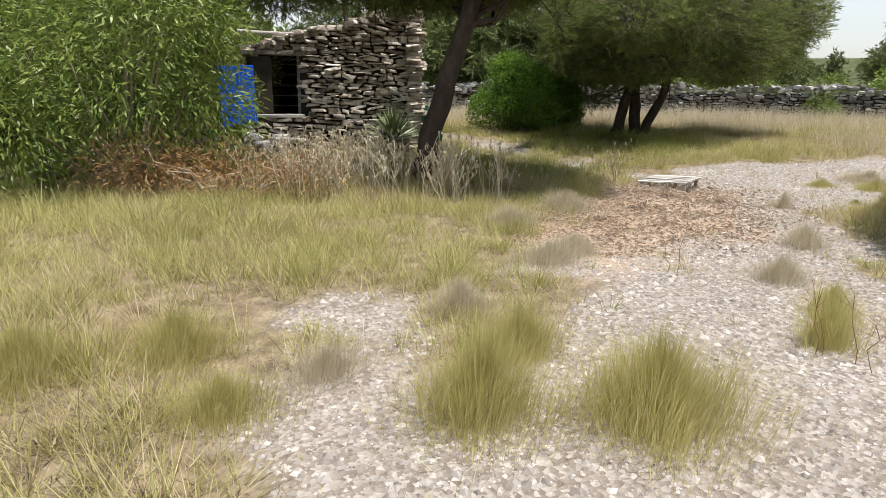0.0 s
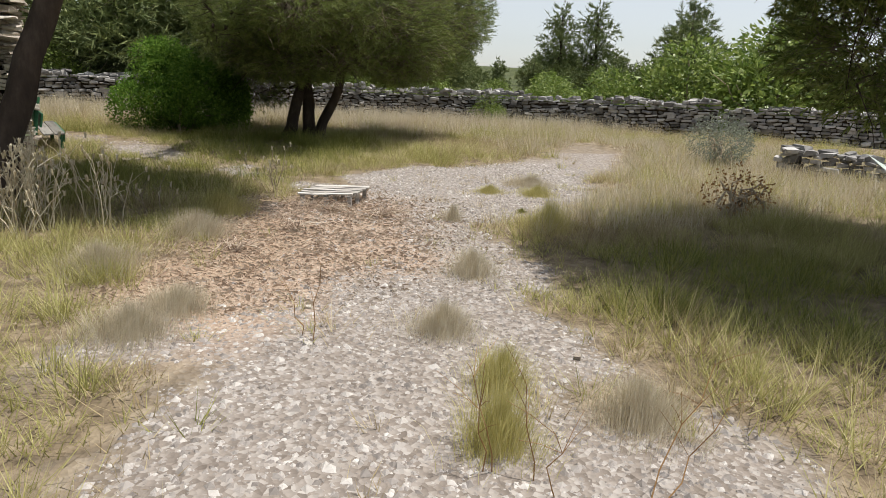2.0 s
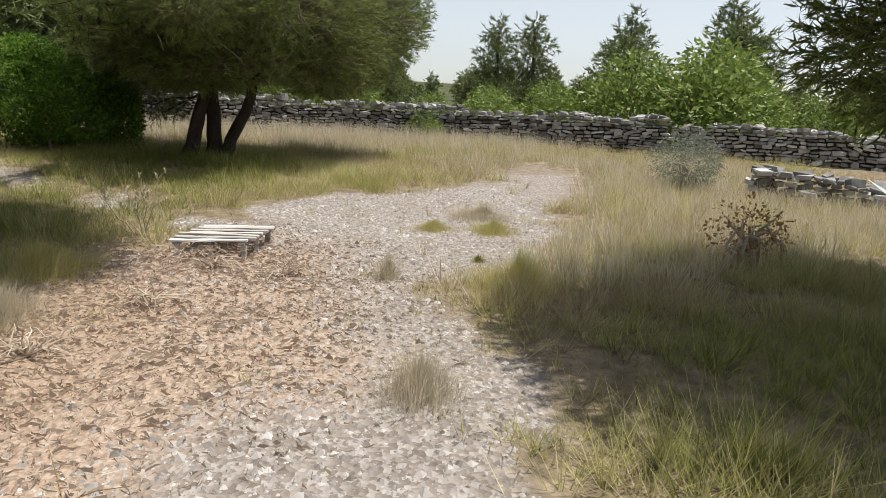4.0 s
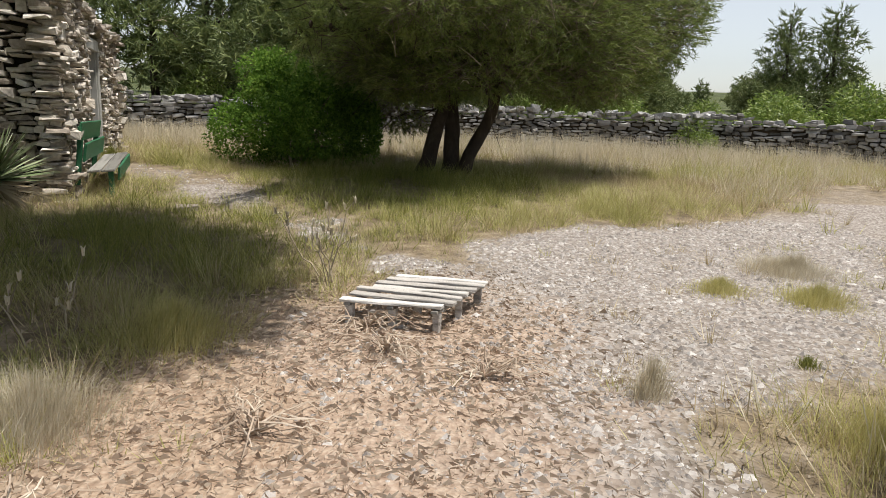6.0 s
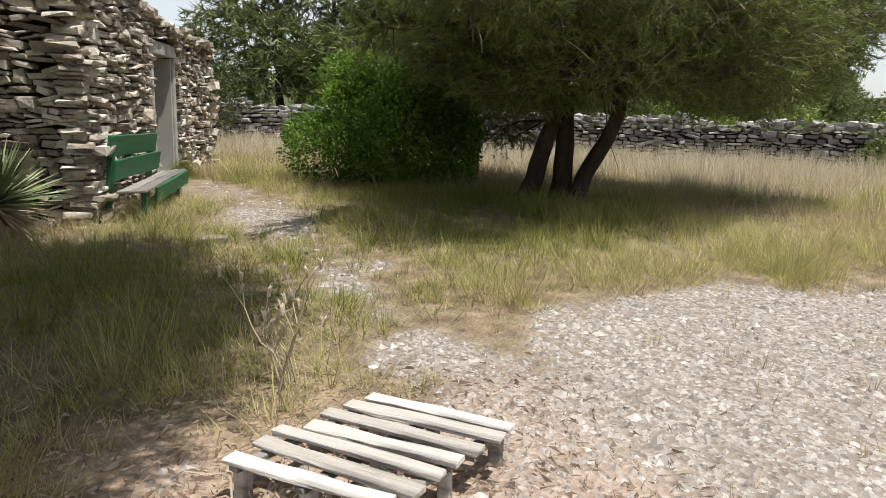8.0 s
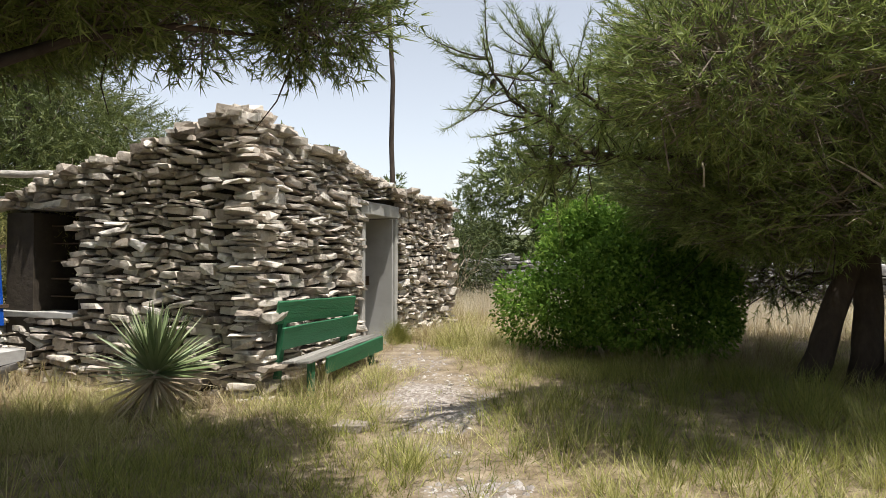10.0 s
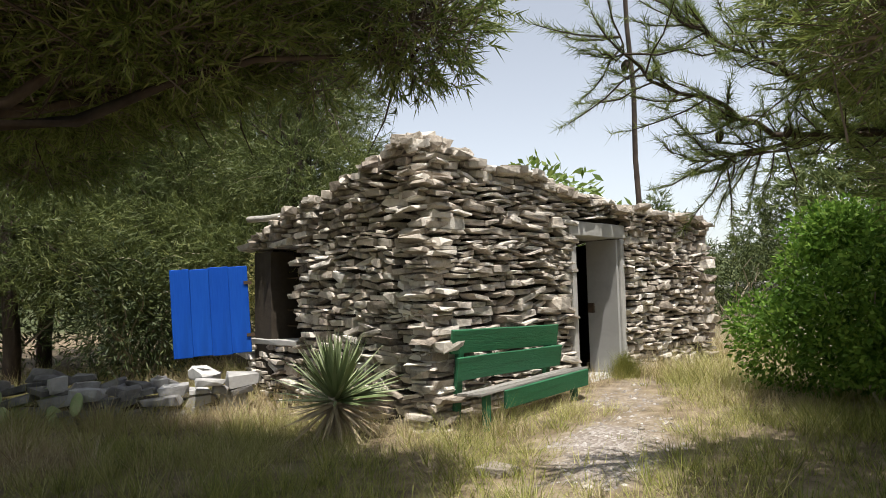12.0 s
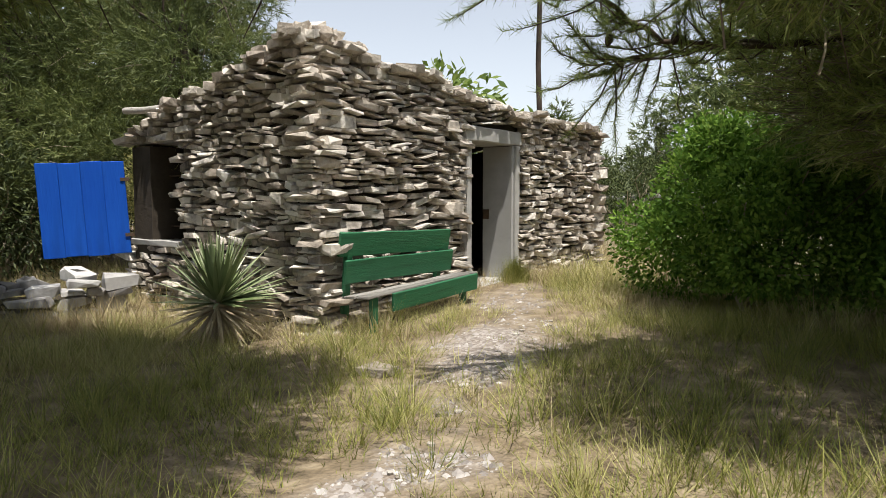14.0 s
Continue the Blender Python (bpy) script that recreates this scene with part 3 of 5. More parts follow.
# ---- pallet, bench, poles ----
def build_pallet():
    p = empty("wooden_pallet", (3.52, 9.92, h(3.52, 9.92)), -18)
    tagged(p, "small weathered grey wooden pallet lying on the gravel", "pallet")
    W, D = 0.65, 0.76
    for k in range(7):
        y = -D / 2 + 0.045 + k * (D - 0.09) / 6
        o = part("slat", board((W + (0.03 if k % 3 else -0.01), 0.07 + 0.008 * (k % 2), 0.018), 0.003, 0.004, k, 3), GREYWOOD, p)
        o.matrix_local = pose(0.15 * (k - 3) / 6 + 0.012 * (k % 2), y, 0.152 + 0.004 * (k % 3), 0, (1.2 if k == 2 else -0.8), (1.0, -3.5, 2.0, 1.0, -1.0, 1.5, 0.5)[k])
    for x in (-W / 2 + 0.05, 0.0, W / 2 - 0.05):
        o = part("bearer", board((0.045, D, 0.022), 0.004, 0.002, 3), OLDWOOD, p)
        o.matrix_local = pose(x, 0, 0.128, 0, 0, -11)
        for y in (-D / 2 + 0.05, 0, D / 2 - 0.05):
            o = part("block", board((0.045, 0.05, 0.13), 0.006, 0.004, int(x * 9 + y * 5)), GREYWOOD, p)
            o.location = (x + y * 0.19, y, 0.055)


def build_bench():
    at = CORNER + ALONG * 0.9 + OUT_DOOR * 0.17
    b = empty("bench", (at.x, at.y, h(at.x, at.y) - 0.06), math.degrees(math.atan2(ALONG.y, ALONG.x)))
    tagged(b, "sagging old wooden bench, green paint, grey bare seat edge", "bench")
    L = 1.66
    for k, z in ((0, 0.80), (1, 0.56)):
        o = part("backrest_plank", board((L - 0.03 * k, 0.03, 0.225), 0.006, 0.003, 30 + k, 4), GREENPAINT, b)
        o.matrix_local = pose(0.02 * k, -0.015 - 0.03 * k, z, 9, 1.0 - 1.2 * k, 0)
    for k, (y, z, r) in enumerate(((-0.13, 0.37, 2.5), (-0.29, 0.385, 3.0))):
        o = part("seat_plank", board((L + 0.06, 0.15, 0.026), 0.006, 0.004, 40 + k, 4), OLDWOOD, b, "bare grey weathered seat plank")
        o.matrix_local = pose(0.04, y, z, -7, -r, 0)
    o = part("apron", board((L - 0.3, 0.03, 0.17), 0.006, 0.003, 50, 4), GREENPAINT, b)
    o.matrix_local = pose(0.17, -0.38, 0.31, 4, -3.0, 0)
    for x in (-L / 2 + 0.14, L / 2 - 0.14):
        for y, z, hh in ((0.02, 0.44, 0.86), (-0.33, 0.18, 0.36)):
            o = part("leg", board((0.07, 0.06, hh), 0.006), GREENPAINT, b, "dark green post")
            o.matrix_local = pose(x, y + 0.02, z, 6 if hh > 0.5 else 0, 0, 0)


build_pallet()
build_bench()


def build_pole(name, a, b, r0, r1, mat, label, cat):
    o = empty(name, a)
    pts = curve_points((0, 0, 0), np.array(b) - np.array(a), 0.0, 8, 0.012, np.random.default_rng(3))
    v, f = tube(pts, np.linspace(r0, r1, 8), 8, 0.05)
    mesh_object("pole", v, f, mat, o, True)
    tagged(o, label, cat)


build_pole("pole", (-3.2, 19.9, h(-3.2, 19.9) - 0.1), (-3.3, 19.7, 8.2), 0.055, 0.035, BARK, "tall thin dark wooden pole behind the hut", "pole")
build_pole("roof_log", (-2.55, 13.85, 2.32), (-3.95, 13.35, 2.36), 0.045, 0.04, GREYWOOD, "grey bare log lying across the hut roof edge", "log")
build_pole("roof_log", (-3.0, 13.75, 2.14), (-4.0, 13.35, 2.08), 0.02, 0.016, GREYWOOD, "thin pale stick poking from the hut roof", "log")


# ---- grass and weeds ----
def blades(rng, x, y, z, hgt, wid, lean, az=None, bend=0.5):
    """Corners and triangles of grass blades: narrow bent strips, one island each."""
    n = len(x)
    az = rng.uniform(0, 2 * np.pi, n) if az is None else az
    ca, sa = np.cos(az), np.sin(az)
    face = az + np.pi / 2 + rng.normal(0, 0.5, n)
    cx, cy = np.cos(face) * wid / 2, np.sin(face) * wid / 2
    out = np.zeros((n, 5, 3), np.float32)
    m = 0.55
    mx, my = x + ca * lean * hgt * m * (1 - bend * 0.5), y + sa * lean * hgt * m * (1 - bend * 0.5)
    tx, ty = x + ca * lean * hgt, y + sa * lean * hgt
    mz, tz = z + hgt * m, z + hgt * np.sqrt(np.maximum(1 - (lean * 0.6) ** 2, 0.15))
    for k, (px, py, pz, s) in enumerate(((x, y, z - 0.02, 1), (x, y, z - 0.02, -1), (mx, my, mz, 0.75), (mx, my, mz, -0.75), (tx, ty, tz, 0))):
        out[:, k, 0], out[:, k, 1], out[:, k, 2] = px + cx * s, py + cy * s, pz
    i = np.arange(n)[:, None] * 5
    tris = np.concatenate([i + np.array([[0, 1, 3]]), i + np.array([[0, 3, 2]]), i + np.array([[2, 3, 4]])], 0)
    return out.reshape(-1, 3), tris


def slivers(rng, x, y, z, hgt, wid, lean, az):
    """Short grass: one narrow leaning triangle a blade."""
    n = len(x)
    face = az + np.pi / 2 + rng.normal(0, 0.6, n)
    cx, cy = np.cos(face) * wid / 2, np.sin(face) * wid / 2
    out = np.zeros((n, 3, 3), np.float32)
    tz = z + hgt * np.sqrt(np.maximum(1 - (lean * 0.7) ** 2, 0.1))
    for k, (px, py, pz, s) in enumerate(((x, y, z - 0.015, 1), (x, y, z - 0.015, -1), (x + np.cos(az) * lean * hgt, y + np.sin(az) * lean * hgt, tz, 0))):
        out[:, k, 0], out[:, k, 1], out[:, k, 2] = px + cx * s, py + cy * s, pz
    return out.reshape(-1, 3), np.arange(n * 3).reshape(-1, 3)


def scatter(rng, n, box):
    return rng.uniform(box[0], box[1], n), rng.uniform(box[2], box[3], n)


def tufts(rng, cx, cy, count, spread, hgt, wid, lean, make=blades):
    """Blades in tufts about the given middles."""
    n = len(cx)
    k = np.repeat(np.arange(n), count)
    r = np.abs(rng.normal(0, 1, len(k))) * spread[k]
    a = rng.uniform(0, 2 * np.pi, len(k))
    x, y = cx[k] + r * np.cos(a), cy[k] + r * np.sin(a)
    hh = hgt[k] * rng.uniform(0.55, 1.1, len(k))
    ln = np.clip(lean * (0.35 + 0.5 * rng.random(len(k)) + r / (spread[k] + 1e-6) * 0.5) * rng.uniform(0.5, 1.4, len(k)), 0, 1.1)
    az = a + rng.normal(0, 0.7, len(k))
    return make(rng, x, y, height(x, y), hh, wid * rng.uniform(0.7, 1.4, len(k)), ln, az)


def shade_green(x, y):
    """Near 1 where the trees' shade falls: greener grass, coloured darker too."""
    g = np.exp(-(((x - 1.0) / 2.6) ** 2 + ((y - 11.8) / 2.4) ** 2)) + np.exp(-(((x - 3.6) / 3.6) ** 2 + ((y - 15.6) / 2.4) ** 2))
    return g + 1.0 * np.exp(-(((x - 6.2) / 2.2) ** 2 + ((y - 5.6) / 2.0) ** 2))


def field_grass():
    rng = np.random.default_rng(12)
    groups = {"dry": [], "olive": [], "green": []}
    mats = {"dry": (STRAW, "dry straw-coloured grass"), "olive": (OLIVE, "yellow-green drying grass in tufts"), "green": (GREEN, "green grass in the trees' shade")}
    for box, n, hmul in (((-6, 9.5, 0.3, 18.5), 29000, 1.0), ((-9, 20, 17.5, 25), 4200, 1.4), ((8, 20, 6, 19), 3200, 1.4), ((-9, -1, 6, 14), 2200, 1.3)):
        x, y = scatter(rng, n, box)
        b = bare(x, y)
        red = line_gap(x, y, REDDISH)
        keep = ((b > 0.05) | (rng.random(n) < 0.11)) & ~in_hut(x, y, 0.0) & ((red > 0.1) | (rng.random(n) < 0.12))
        keep &= (rng.random(n) < 0.3 + 0.7 * smooth01(b / 0.6)) & (rng.random(n) < 0.12 + 1.25 * lattice(x, y, 0.45, 37) ** 1.4)
        x, y, b = x[keep], y[keep], b[keep]
        g = shade_green(x, y) + rng.normal(0, 0.12, len(x)) + (lattice(x, y, 2.0, 31) - 0.5) * 0.5
        olive = (0.55 * lattice(x, y, 1.3, 33) + 0.45 * lattice(x, y, 0.38, 34) + (x < 1.5) * (y < 8) * 0.25 + rng.normal(0, 0.14, len(x))) > 0.5
        g = g + 0.5 * (lattice(x, y, 0.55, 38) > 0.74) * (x < 2.2)
        kind = np.where(g > 0.78, 2, np.where(olive | (g > 0.62), 1, 0))
        hh = (0.08 + 0.10 * smooth01(b / 1.0) + 0.12 * lattice(x, y, 0.9, 35)) * (0.35 + 1.15 * lattice(x, y, 0.33, 36)) * hmul * rng.uniform(0.6, 1.4, len(x))
        for q, nm in enumerate(("dry", "olive", "green")):
            s = kind == q
            if s.any():
                groups[nm].append(tufts(rng, x[s], y[s], rng.integers(14, 30, s.sum()), rng.uniform(0.05, 0.14, s.sum()), hh[s], 0.0058 if hmul < 1.2 else 0.009, 0.85, slivers))
    for nm, parts_ in groups.items():
        v, f = gather(parts_)
        tagged(mesh_object("grass", v, f, mats[nm][0]), mats[nm][1], "grass", kind="stuff")


def grass_tussock(x, y, r, hh, n, mat, seed, label, name="grass_tussock"):
    """A dense rounded tussock."""
    rng = np.random.default_rng(seed)
    a, q = rng.uniform(0, 6.283, n), np.abs(rng.normal(0, 0.62, n)) * r
    bx, by = q * np.cos(a), q * np.sin(a)
    lump = 0.65 + 0.7 * lattice(x + bx, y + by, 0.16, seed)
    q = q * (0.75 + 0.5 * lattice(np.cos(a) * 2, np.sin(a) * 2, 0.8, seed))
    bx, by = q * np.cos(a), q * np.sin(a)
    dome = hh * np.maximum(1 - 0.3 * (q / r), 0.3) * rng.uniform(0.3, 1.05, n) * lump
    wind = np.where(rng.random(n) < 0.55, rng.normal(0.2, 0.5, n), a + rng.normal(0, 0.5, n))
    v, f = blades(rng, bx, by, height(x + bx, y + by) - h(x, y), dome, rng.uniform(0.0014, 0.003, n), np.clip(0.14 + 0.34 * q / r + rng.normal(0, 0.2, n), 0, 1), wind)
    ob = mesh_object(name, v, f, mat)
    ob.location = (x, y, h(x, y))
    tagged(ob, label, "grass tussock", group="tussocks along the track")


field_grass()
k = 0
for x, y, r, hh, mat, lab in ((1.0, 2.85, 0.3, 0.44, OLIVE, "round tussock of yellow-green grass on gravel"), (1.78, 2.85, 0.37, 0.46, OLIVE, "round tussock of yellow-green grass on gravel"),
                              (1.2, 3.55, 0.22, 0.34, OLIVE, "yellow-green grass tussock beside the gravel"), (0.84, 4.25, 0.2, 0.25, STRAW, "pale dry grass tussock beside the track"),
                              (0.2, 3.2, 0.2, 0.22, STRAW, "small pale brown dry tussock on gravel"), (1.5, 5.55, 0.24, 0.28, STRAW, "pale dry grass tussock beside the track"), (1.75, 5.95, 0.22, 0.22, STRAW, "small pale brown dry tussock on gravel"),
                              (-0.15, 2.75, 0.26, 0.26, OLIVE, "yellow-green grass tussock in the field"), (-0.65, 3.35, 0.32, 0.28, OLIVE, "yellow-green grass tussock in the field"), (-1.3, 3.0, 0.4, 0.28, OLIVE, "yellow-green grass tussock in the field"),
                              (3.02, 3.95, 0.17, 0.34, OLIVE, "narrow upright tussock of yellow grass"), (3.25, 4.45, 0.15, 0.3, OLIVE, "narrow upright tussock of yellow grass"), (3.22, 5.2, 0.2, 0.22, STRAW, "pale dry grass tussock beside the track"),
                              (3.75, 4.0, 0.22, 0.24, STRAW, "pale dry grass tussock beside the track"), (3.9, 6.4, 0.2, 0.25, STRAW, "pale dry grass tussock beside the track"),
                              (4.57, 8.6, 0.1, 0.24, STRAW, "small pale tuft standing in the track"), (5.62, 9.0, 0.06, 0.1, GREEN, "small dark weed on gravel"),
                              (5.9, 10.6, 0.2, 0.12, OLIVE, "low green mat on gravel"), (6.5, 10.3, 0.24, 0.2, OLIVE, "yellow-green grass tussock beside the gravel"), (6.9, 11.3, 0.35, 0.2, STRAW, "pale dry grass tussock beside the track"),
                              (2.15, 9.35, 0.3, 0.36, OLIVE, "tall yellow-green tussock at the edge of the shade"), (1.9, 8.3, 0.3, 0.26, STRAW, "pale dry grass tussock beside the track"), (1.2, 7.0, 0.3, 0.26, STRAW, "pale dry grass tussock beside the track"),
                              (5.4, 8.0, 0.3, 0.32, OLIVE, "yellow-green grass tussock in the field"), (-1.2, 17.3, 0.2, 0.36, GREEN, "dark green weed clump by the doorway")):
    k += 1
    grass_tussock(x, y, r, hh, int(4200 * (r / 0.3) ** 1.5) + 200, {OLIVE: TUSSOCK, STRAW: PALE}.get(mat, mat), 100 + k, lab)


def tall_grass():
    """Pale tall grass before the far wall and beside the track."""
    rng = np.random.default_rng(40)
    ps = []
    for box, n, hh in (((-6, 21, 21.5, 25.8), 4600, 0.6), ((8.5, 17, 8.5, 18), 2600, 0.36), ((6, 14, 18.5, 22), 700, 0.4), ((5, 9, 7.8, 10), 350, 0.36)):
        x, y = scatter(rng, n, box)
        keep = (bare(x, y) > 0.3) & ~in_hut(x, y, 0.3) & (y < 25.8 - 0.55 * np.maximum(x - 9.5, 0))
        x, y = x[keep], y[keep]
        ps.append(tufts(rng, x, y, rng.integers(7, 13, len(x)), np.full(len(x), 0.09), hh * rng.uniform(0.6, 1.25, len(x)), 0.009, 0.45, slivers))
    v, f = gather(ps)
    tagged(mesh_object("tall_grass", v, f, PALE), "tall pale dry grass with seed heads", "grass", kind="stuff")


tall_grass()


def gravel():
    rng = np.random.default_rng(50)
    ps = []
    for box, n, s in (((-0.6, 5, 0.5, 9), 62000, 0.0125), ((2, 9, 8.5, 14), 40000, 0.0145), ((-0.6, 3.8, 11.2, 17), 6500, 0.016)):
        x, y = scatter(rng, n, box)
        keep = (bare(x, y) < 0.12) & ((line_gap(x, y, REDDISH) > -0.1) | (rng.random(n) < 0.25))
        x, y = x[keep], y[keep]
        z = height(x, y)
        base = np.array([(1, 0, 0), (0, 1, 0), (-1, 0, 0), (0, -1, 0), (0.15, 0.1, 0.75)], np.float32)
        m = len(x)
        size = s * np.minimum(rng.lognormal(-0.2, 0.55, m), 2.6)
        v = base[None] * size[:, None, None] * rng.uniform(0.55, 1.25, (m, 5, 3))
        a = rng.uniform(0, 6.283, m)
        c, sn = np.cos(a)[:, None], np.sin(a)[:, None]
        vx, vy = v[..., 0] * c - v[..., 1] * sn, v[..., 0] * sn + v[..., 1] * c
        v = np.stack([vx + x[:, None], vy + y[:, None], v[..., 2] * 0.8 + z[:, None] - 0.001], -1)
        i = np.arange(m)[:, None] * 5
        tri = np.concatenate([i + np.array([[q, (q + 1) % 4, 4]]) for q in range(4)], 0)
        ps.append((v.reshape(-1, 3), tri))
    v, f = gather(ps)
    tagged(mesh_object("gravel", v, f, GRAVEL), "pale limestone gravel strewn over the track", "gravel", kind="stuff")


gravel()


def litter():
    """Dry stalks and straw lying on the earth."""
    rng = np.random.default_rng(60)
    x, y = scatter(rng, 36000, (0.5, 5.5, 5.8, 11.5))
    keep = line_gap(x, y, REDDISH) + rng.normal(0, 0.42, len(x)) < 0.2
    x, y = x[keep], y[keep]
    n = len(x)
    v, f = blades(rng, x, y, height(x, y) + 0.02, rng.uniform(0.02, 0.055, n), rng.uniform(0.0014, 0.0026, n), np.full(n, 1.3), None, 0.0)
    v[:, 2] = height(v[:, 0], v[:, 1]) + np.abs(rng.normal(0, 0.012, len(v))) + 0.002
    tagged(mesh_object("dry_litter", v, f, LITTER), "reddish dry leaf and stalk litter on bare earth", "litter", kind="stuff")


litter()


def stalk_weed(x, y, n, hh, seed, mat, label, heads=True, spread=0.3, name="dry_weed", thick=1.0):
    """A clump of thin branching stalks with seed heads."""
    rng = np.random.default_rng(seed)
    root = empty(name, (x, y, h(x, y)))
    ps, hd = [], []
    for i in range(n):
        bx, by = rng.normal(0, spread, 2)
        top = np.array([bx + rng.normal(0, 0.12), by + rng.normal(0, 0.12), hh * rng.uniform(0.6, 1.1)])
        zb = h(x + bx, y + by) - h(x, y)
        pts = curve_points((bx, by, zb - 0.02), top, 0, 5, 0.02, rng)
        ps = [tube(pts, np.linspace(0.008, 0.004, 5) * thick, 3)]
        for j in range(rng.integers(2, 6)):
            p = pts[rng.integers(2, 5)]
            q = p + np.array([rng.normal(0, 0.09), rng.normal(0, 0.09), rng.uniform(0.04, 0.2)])
            ps.append(tube(curve_points(p, q, 0.01, 3), np.array([0.0035, 0.003, 0.002]) * thick, 3))
            if heads:
                m = 5
                a = rng.uniform(0, 6.28, m)
                hd.append(blades(rng, np.full(m, q[0]), np.full(m, q[1]), np.full(m, q[2]), np.full(m, 0.04), np.full(m, 0.017), np.full(m, 0.6), a))
        v, f = gather(ps)
        mesh_object("stalk", v, f, mat, root)
    if hd:
        v, f = gather(hd)
        tagged(mesh_object("seed_mass", v, f, PALE, root), kind="stuff")
    tagged(root, label, "weed")


wr = np.random.default_rng(70)
for i in range(36):
    x, y = wr.uniform(-1.9, 1.1), wr.uniform(8.2, 9.9)
    stalk_weed(x, y, 7, 0.62, 300 + i, PALE, "dry branching weed stalks with pale seed heads", True, 0.16)
for i, (x, y, hh) in enumerate(((2.86, 10.65, 0.5), (2.8, 10.78, 0.4), (1.5, 9.3, 0.34))):
    stalk_weed(x, y, 3, hh, 340 + i, TWIG, "single dry weed stalk with small heads", True, 0.06)
for i, (x, y) in enumerate(((2.9, 3.75), (3.05, 3.7), (2.5, 5.3), (3.4, 3.5))):
    stalk_weed(x, y, 2, 0.42, 350 + i, RUSSET, "thin dry reddish weed stem on the gravel", False, 0.05, thick=0.45)
for i, (x, y) in enumerate(((3.8, 8.75), (3.3, 9.15), (2.2, 7.5), (2.8, 8.2), (3.2, 9.58))):
    rg = np.random.default_rng(380 + i)
    r0 = empty("dead_weed", (x, y, h(x, y)))
    ps = []
    for j in range(26):
        a, L = rg.uniform(0, 6.28), rg.uniform(0.12, 0.38)
        e = np.array([math.cos(a) * L, math.sin(a) * L, rg.uniform(0.005, 0.09)])
        ps.append(tube(curve_points((0, 0, 0.01), e, 0.05, 6, 0.018, rg), [0.0055, 0.005, 0.0045, 0.004, 0.003, 0.002], 4))
    v, f = gather(ps)
    tagged(mesh_object("stalk_tangle", v, f, LITTER, r0), kind="stuff")
    tagged(r0, "flattened pale dead weed sprawling on the earth", "weed")


# ---- shrubs ----
def leaf_cloud(rng, blobs, n, length, width, droop=0.2, shell=0.55):
    """Leaves about a set of (x, y, z, rx, ry, rz) lobes: folded diamonds."""
    w = np.array([b[3] * b[4] * b[5] for b in blobs]) ** 0.67
    k = rng.choice(len(blobs), n, p=w / w.sum())
    B = np.array(blobs)[k]
    d = rng.normal(0, 1, (n, 3))
    d /= np.linalg.norm(d, axis=1)[:, None]
    r = shell + (1 - shell) * rng.random(n) ** 0.6
    lump = 0.84 + 0.34 * lattice(d[:, 0] * 2.3 + B[:, 0] * 3, d[:, 1] * 2.3 + d[:, 2] * 1.7, 0.55, 77)
    c = B[:, :3] + d * B[:, 3:] * (r * lump)[:, None]
    dirn = d + rng.normal(0, 0.7, (n, 3))
    dirn[:, 2] -= droop
    dirn /= np.linalg.norm(dirn, axis=1)[:, None]
    side = np.cross(dirn, rng.normal(0, 1, (n, 3)))
    side /= np.linalg.norm(side, axis=1)[:, None] + 1e-9
    L = (length * rng.uniform(0.6, 1.3, n))[:, None]
    W = (width * rng.uniform(0.7, 1.2, n))[:, None]
    v = np.stack([c, c + dirn * L * 0.5 + side * W * 0.5, c + dirn * L, c + dirn * L * 0.5 - side * W * 0.5], 1)
    i = np.arange(n)[:, None] * 4
    return v.reshape(-1, 3), np.concatenate([i + np.array([[0, 1, 2]]), i + np.array([[0, 2, 3]])], 0)


def build_shrub(name, at, blobs, n, length, width, mat, seed, label, stems=9, cat="shrub", shell=0.5, droop=0.2):
    rng = np.random.default_rng(seed)
    root = empty(name, (at[0], at[1], h(at[0], at[1])))
    v, f = leaf_cloud(rng, blobs, n, length, width, droop, shell)
    keep = v[:, 2].reshape(-1, 4).min(1) > 0.0
    vv = v.reshape(-1, 4, 3)[keep]
    i = np.arange(len(vv))[:, None] * 4
    mesh_object("foliage", vv.reshape(-1, 3), np.concatenate([i + np.array([[0, 1, 2]]), i + np.array([[0, 2, 3]])], 0), mat, root)
    ps = []
    for j in range(stems):
        b = blobs[j % len(blobs)]
        e = np.array([b[0] + rng.normal(0, 0.4) * b[3], b[1] + rng.normal(0, 0.4) * b[4], b[2] + rng.uniform(-0.2, 0.6) * b[5]])
        ps.append(tube(curve_points((rng.normal(0, 0.12), rng.normal(0, 0.12), -0.05), e, 0.1, 6, 0.05, rng), np.linspace(0.03, 0.006, 6), 5))
    v, f = gather(ps)
    mesh_object("stem_tangle", v, f, TWIG, root)
    return tagged(root, label, cat)


mb = [(0, 0, 0.9, 1.25, 1.0, 0.85), (-0.75, -0.2, 0.55, 0.7, 0.75, 0.55), (0.75, 0.1, 0.75, 0.85, 0.85, 0.75), (0.75, -0.1, 0.5, 0.85, 0.8, 0.5), (0.3, 0.2, 0.5, 0.9, 0.6, 0.5)]
mr = random.Random(17)
for q in range(34):
    e, az = mr.uniform(-0.1, 1.35), mr.uniform(0, 6.283)
    k = mr.uniform(0.22, 0.46)
    mb.append((1.3 * math.cos(e) * math.cos(az), 1.0 * math.cos(e) * math.sin(az), 0.62 + 1.05 * math.sin(e) * (1 - 0.15 * math.cos(az)), k, k, k * 0.8))
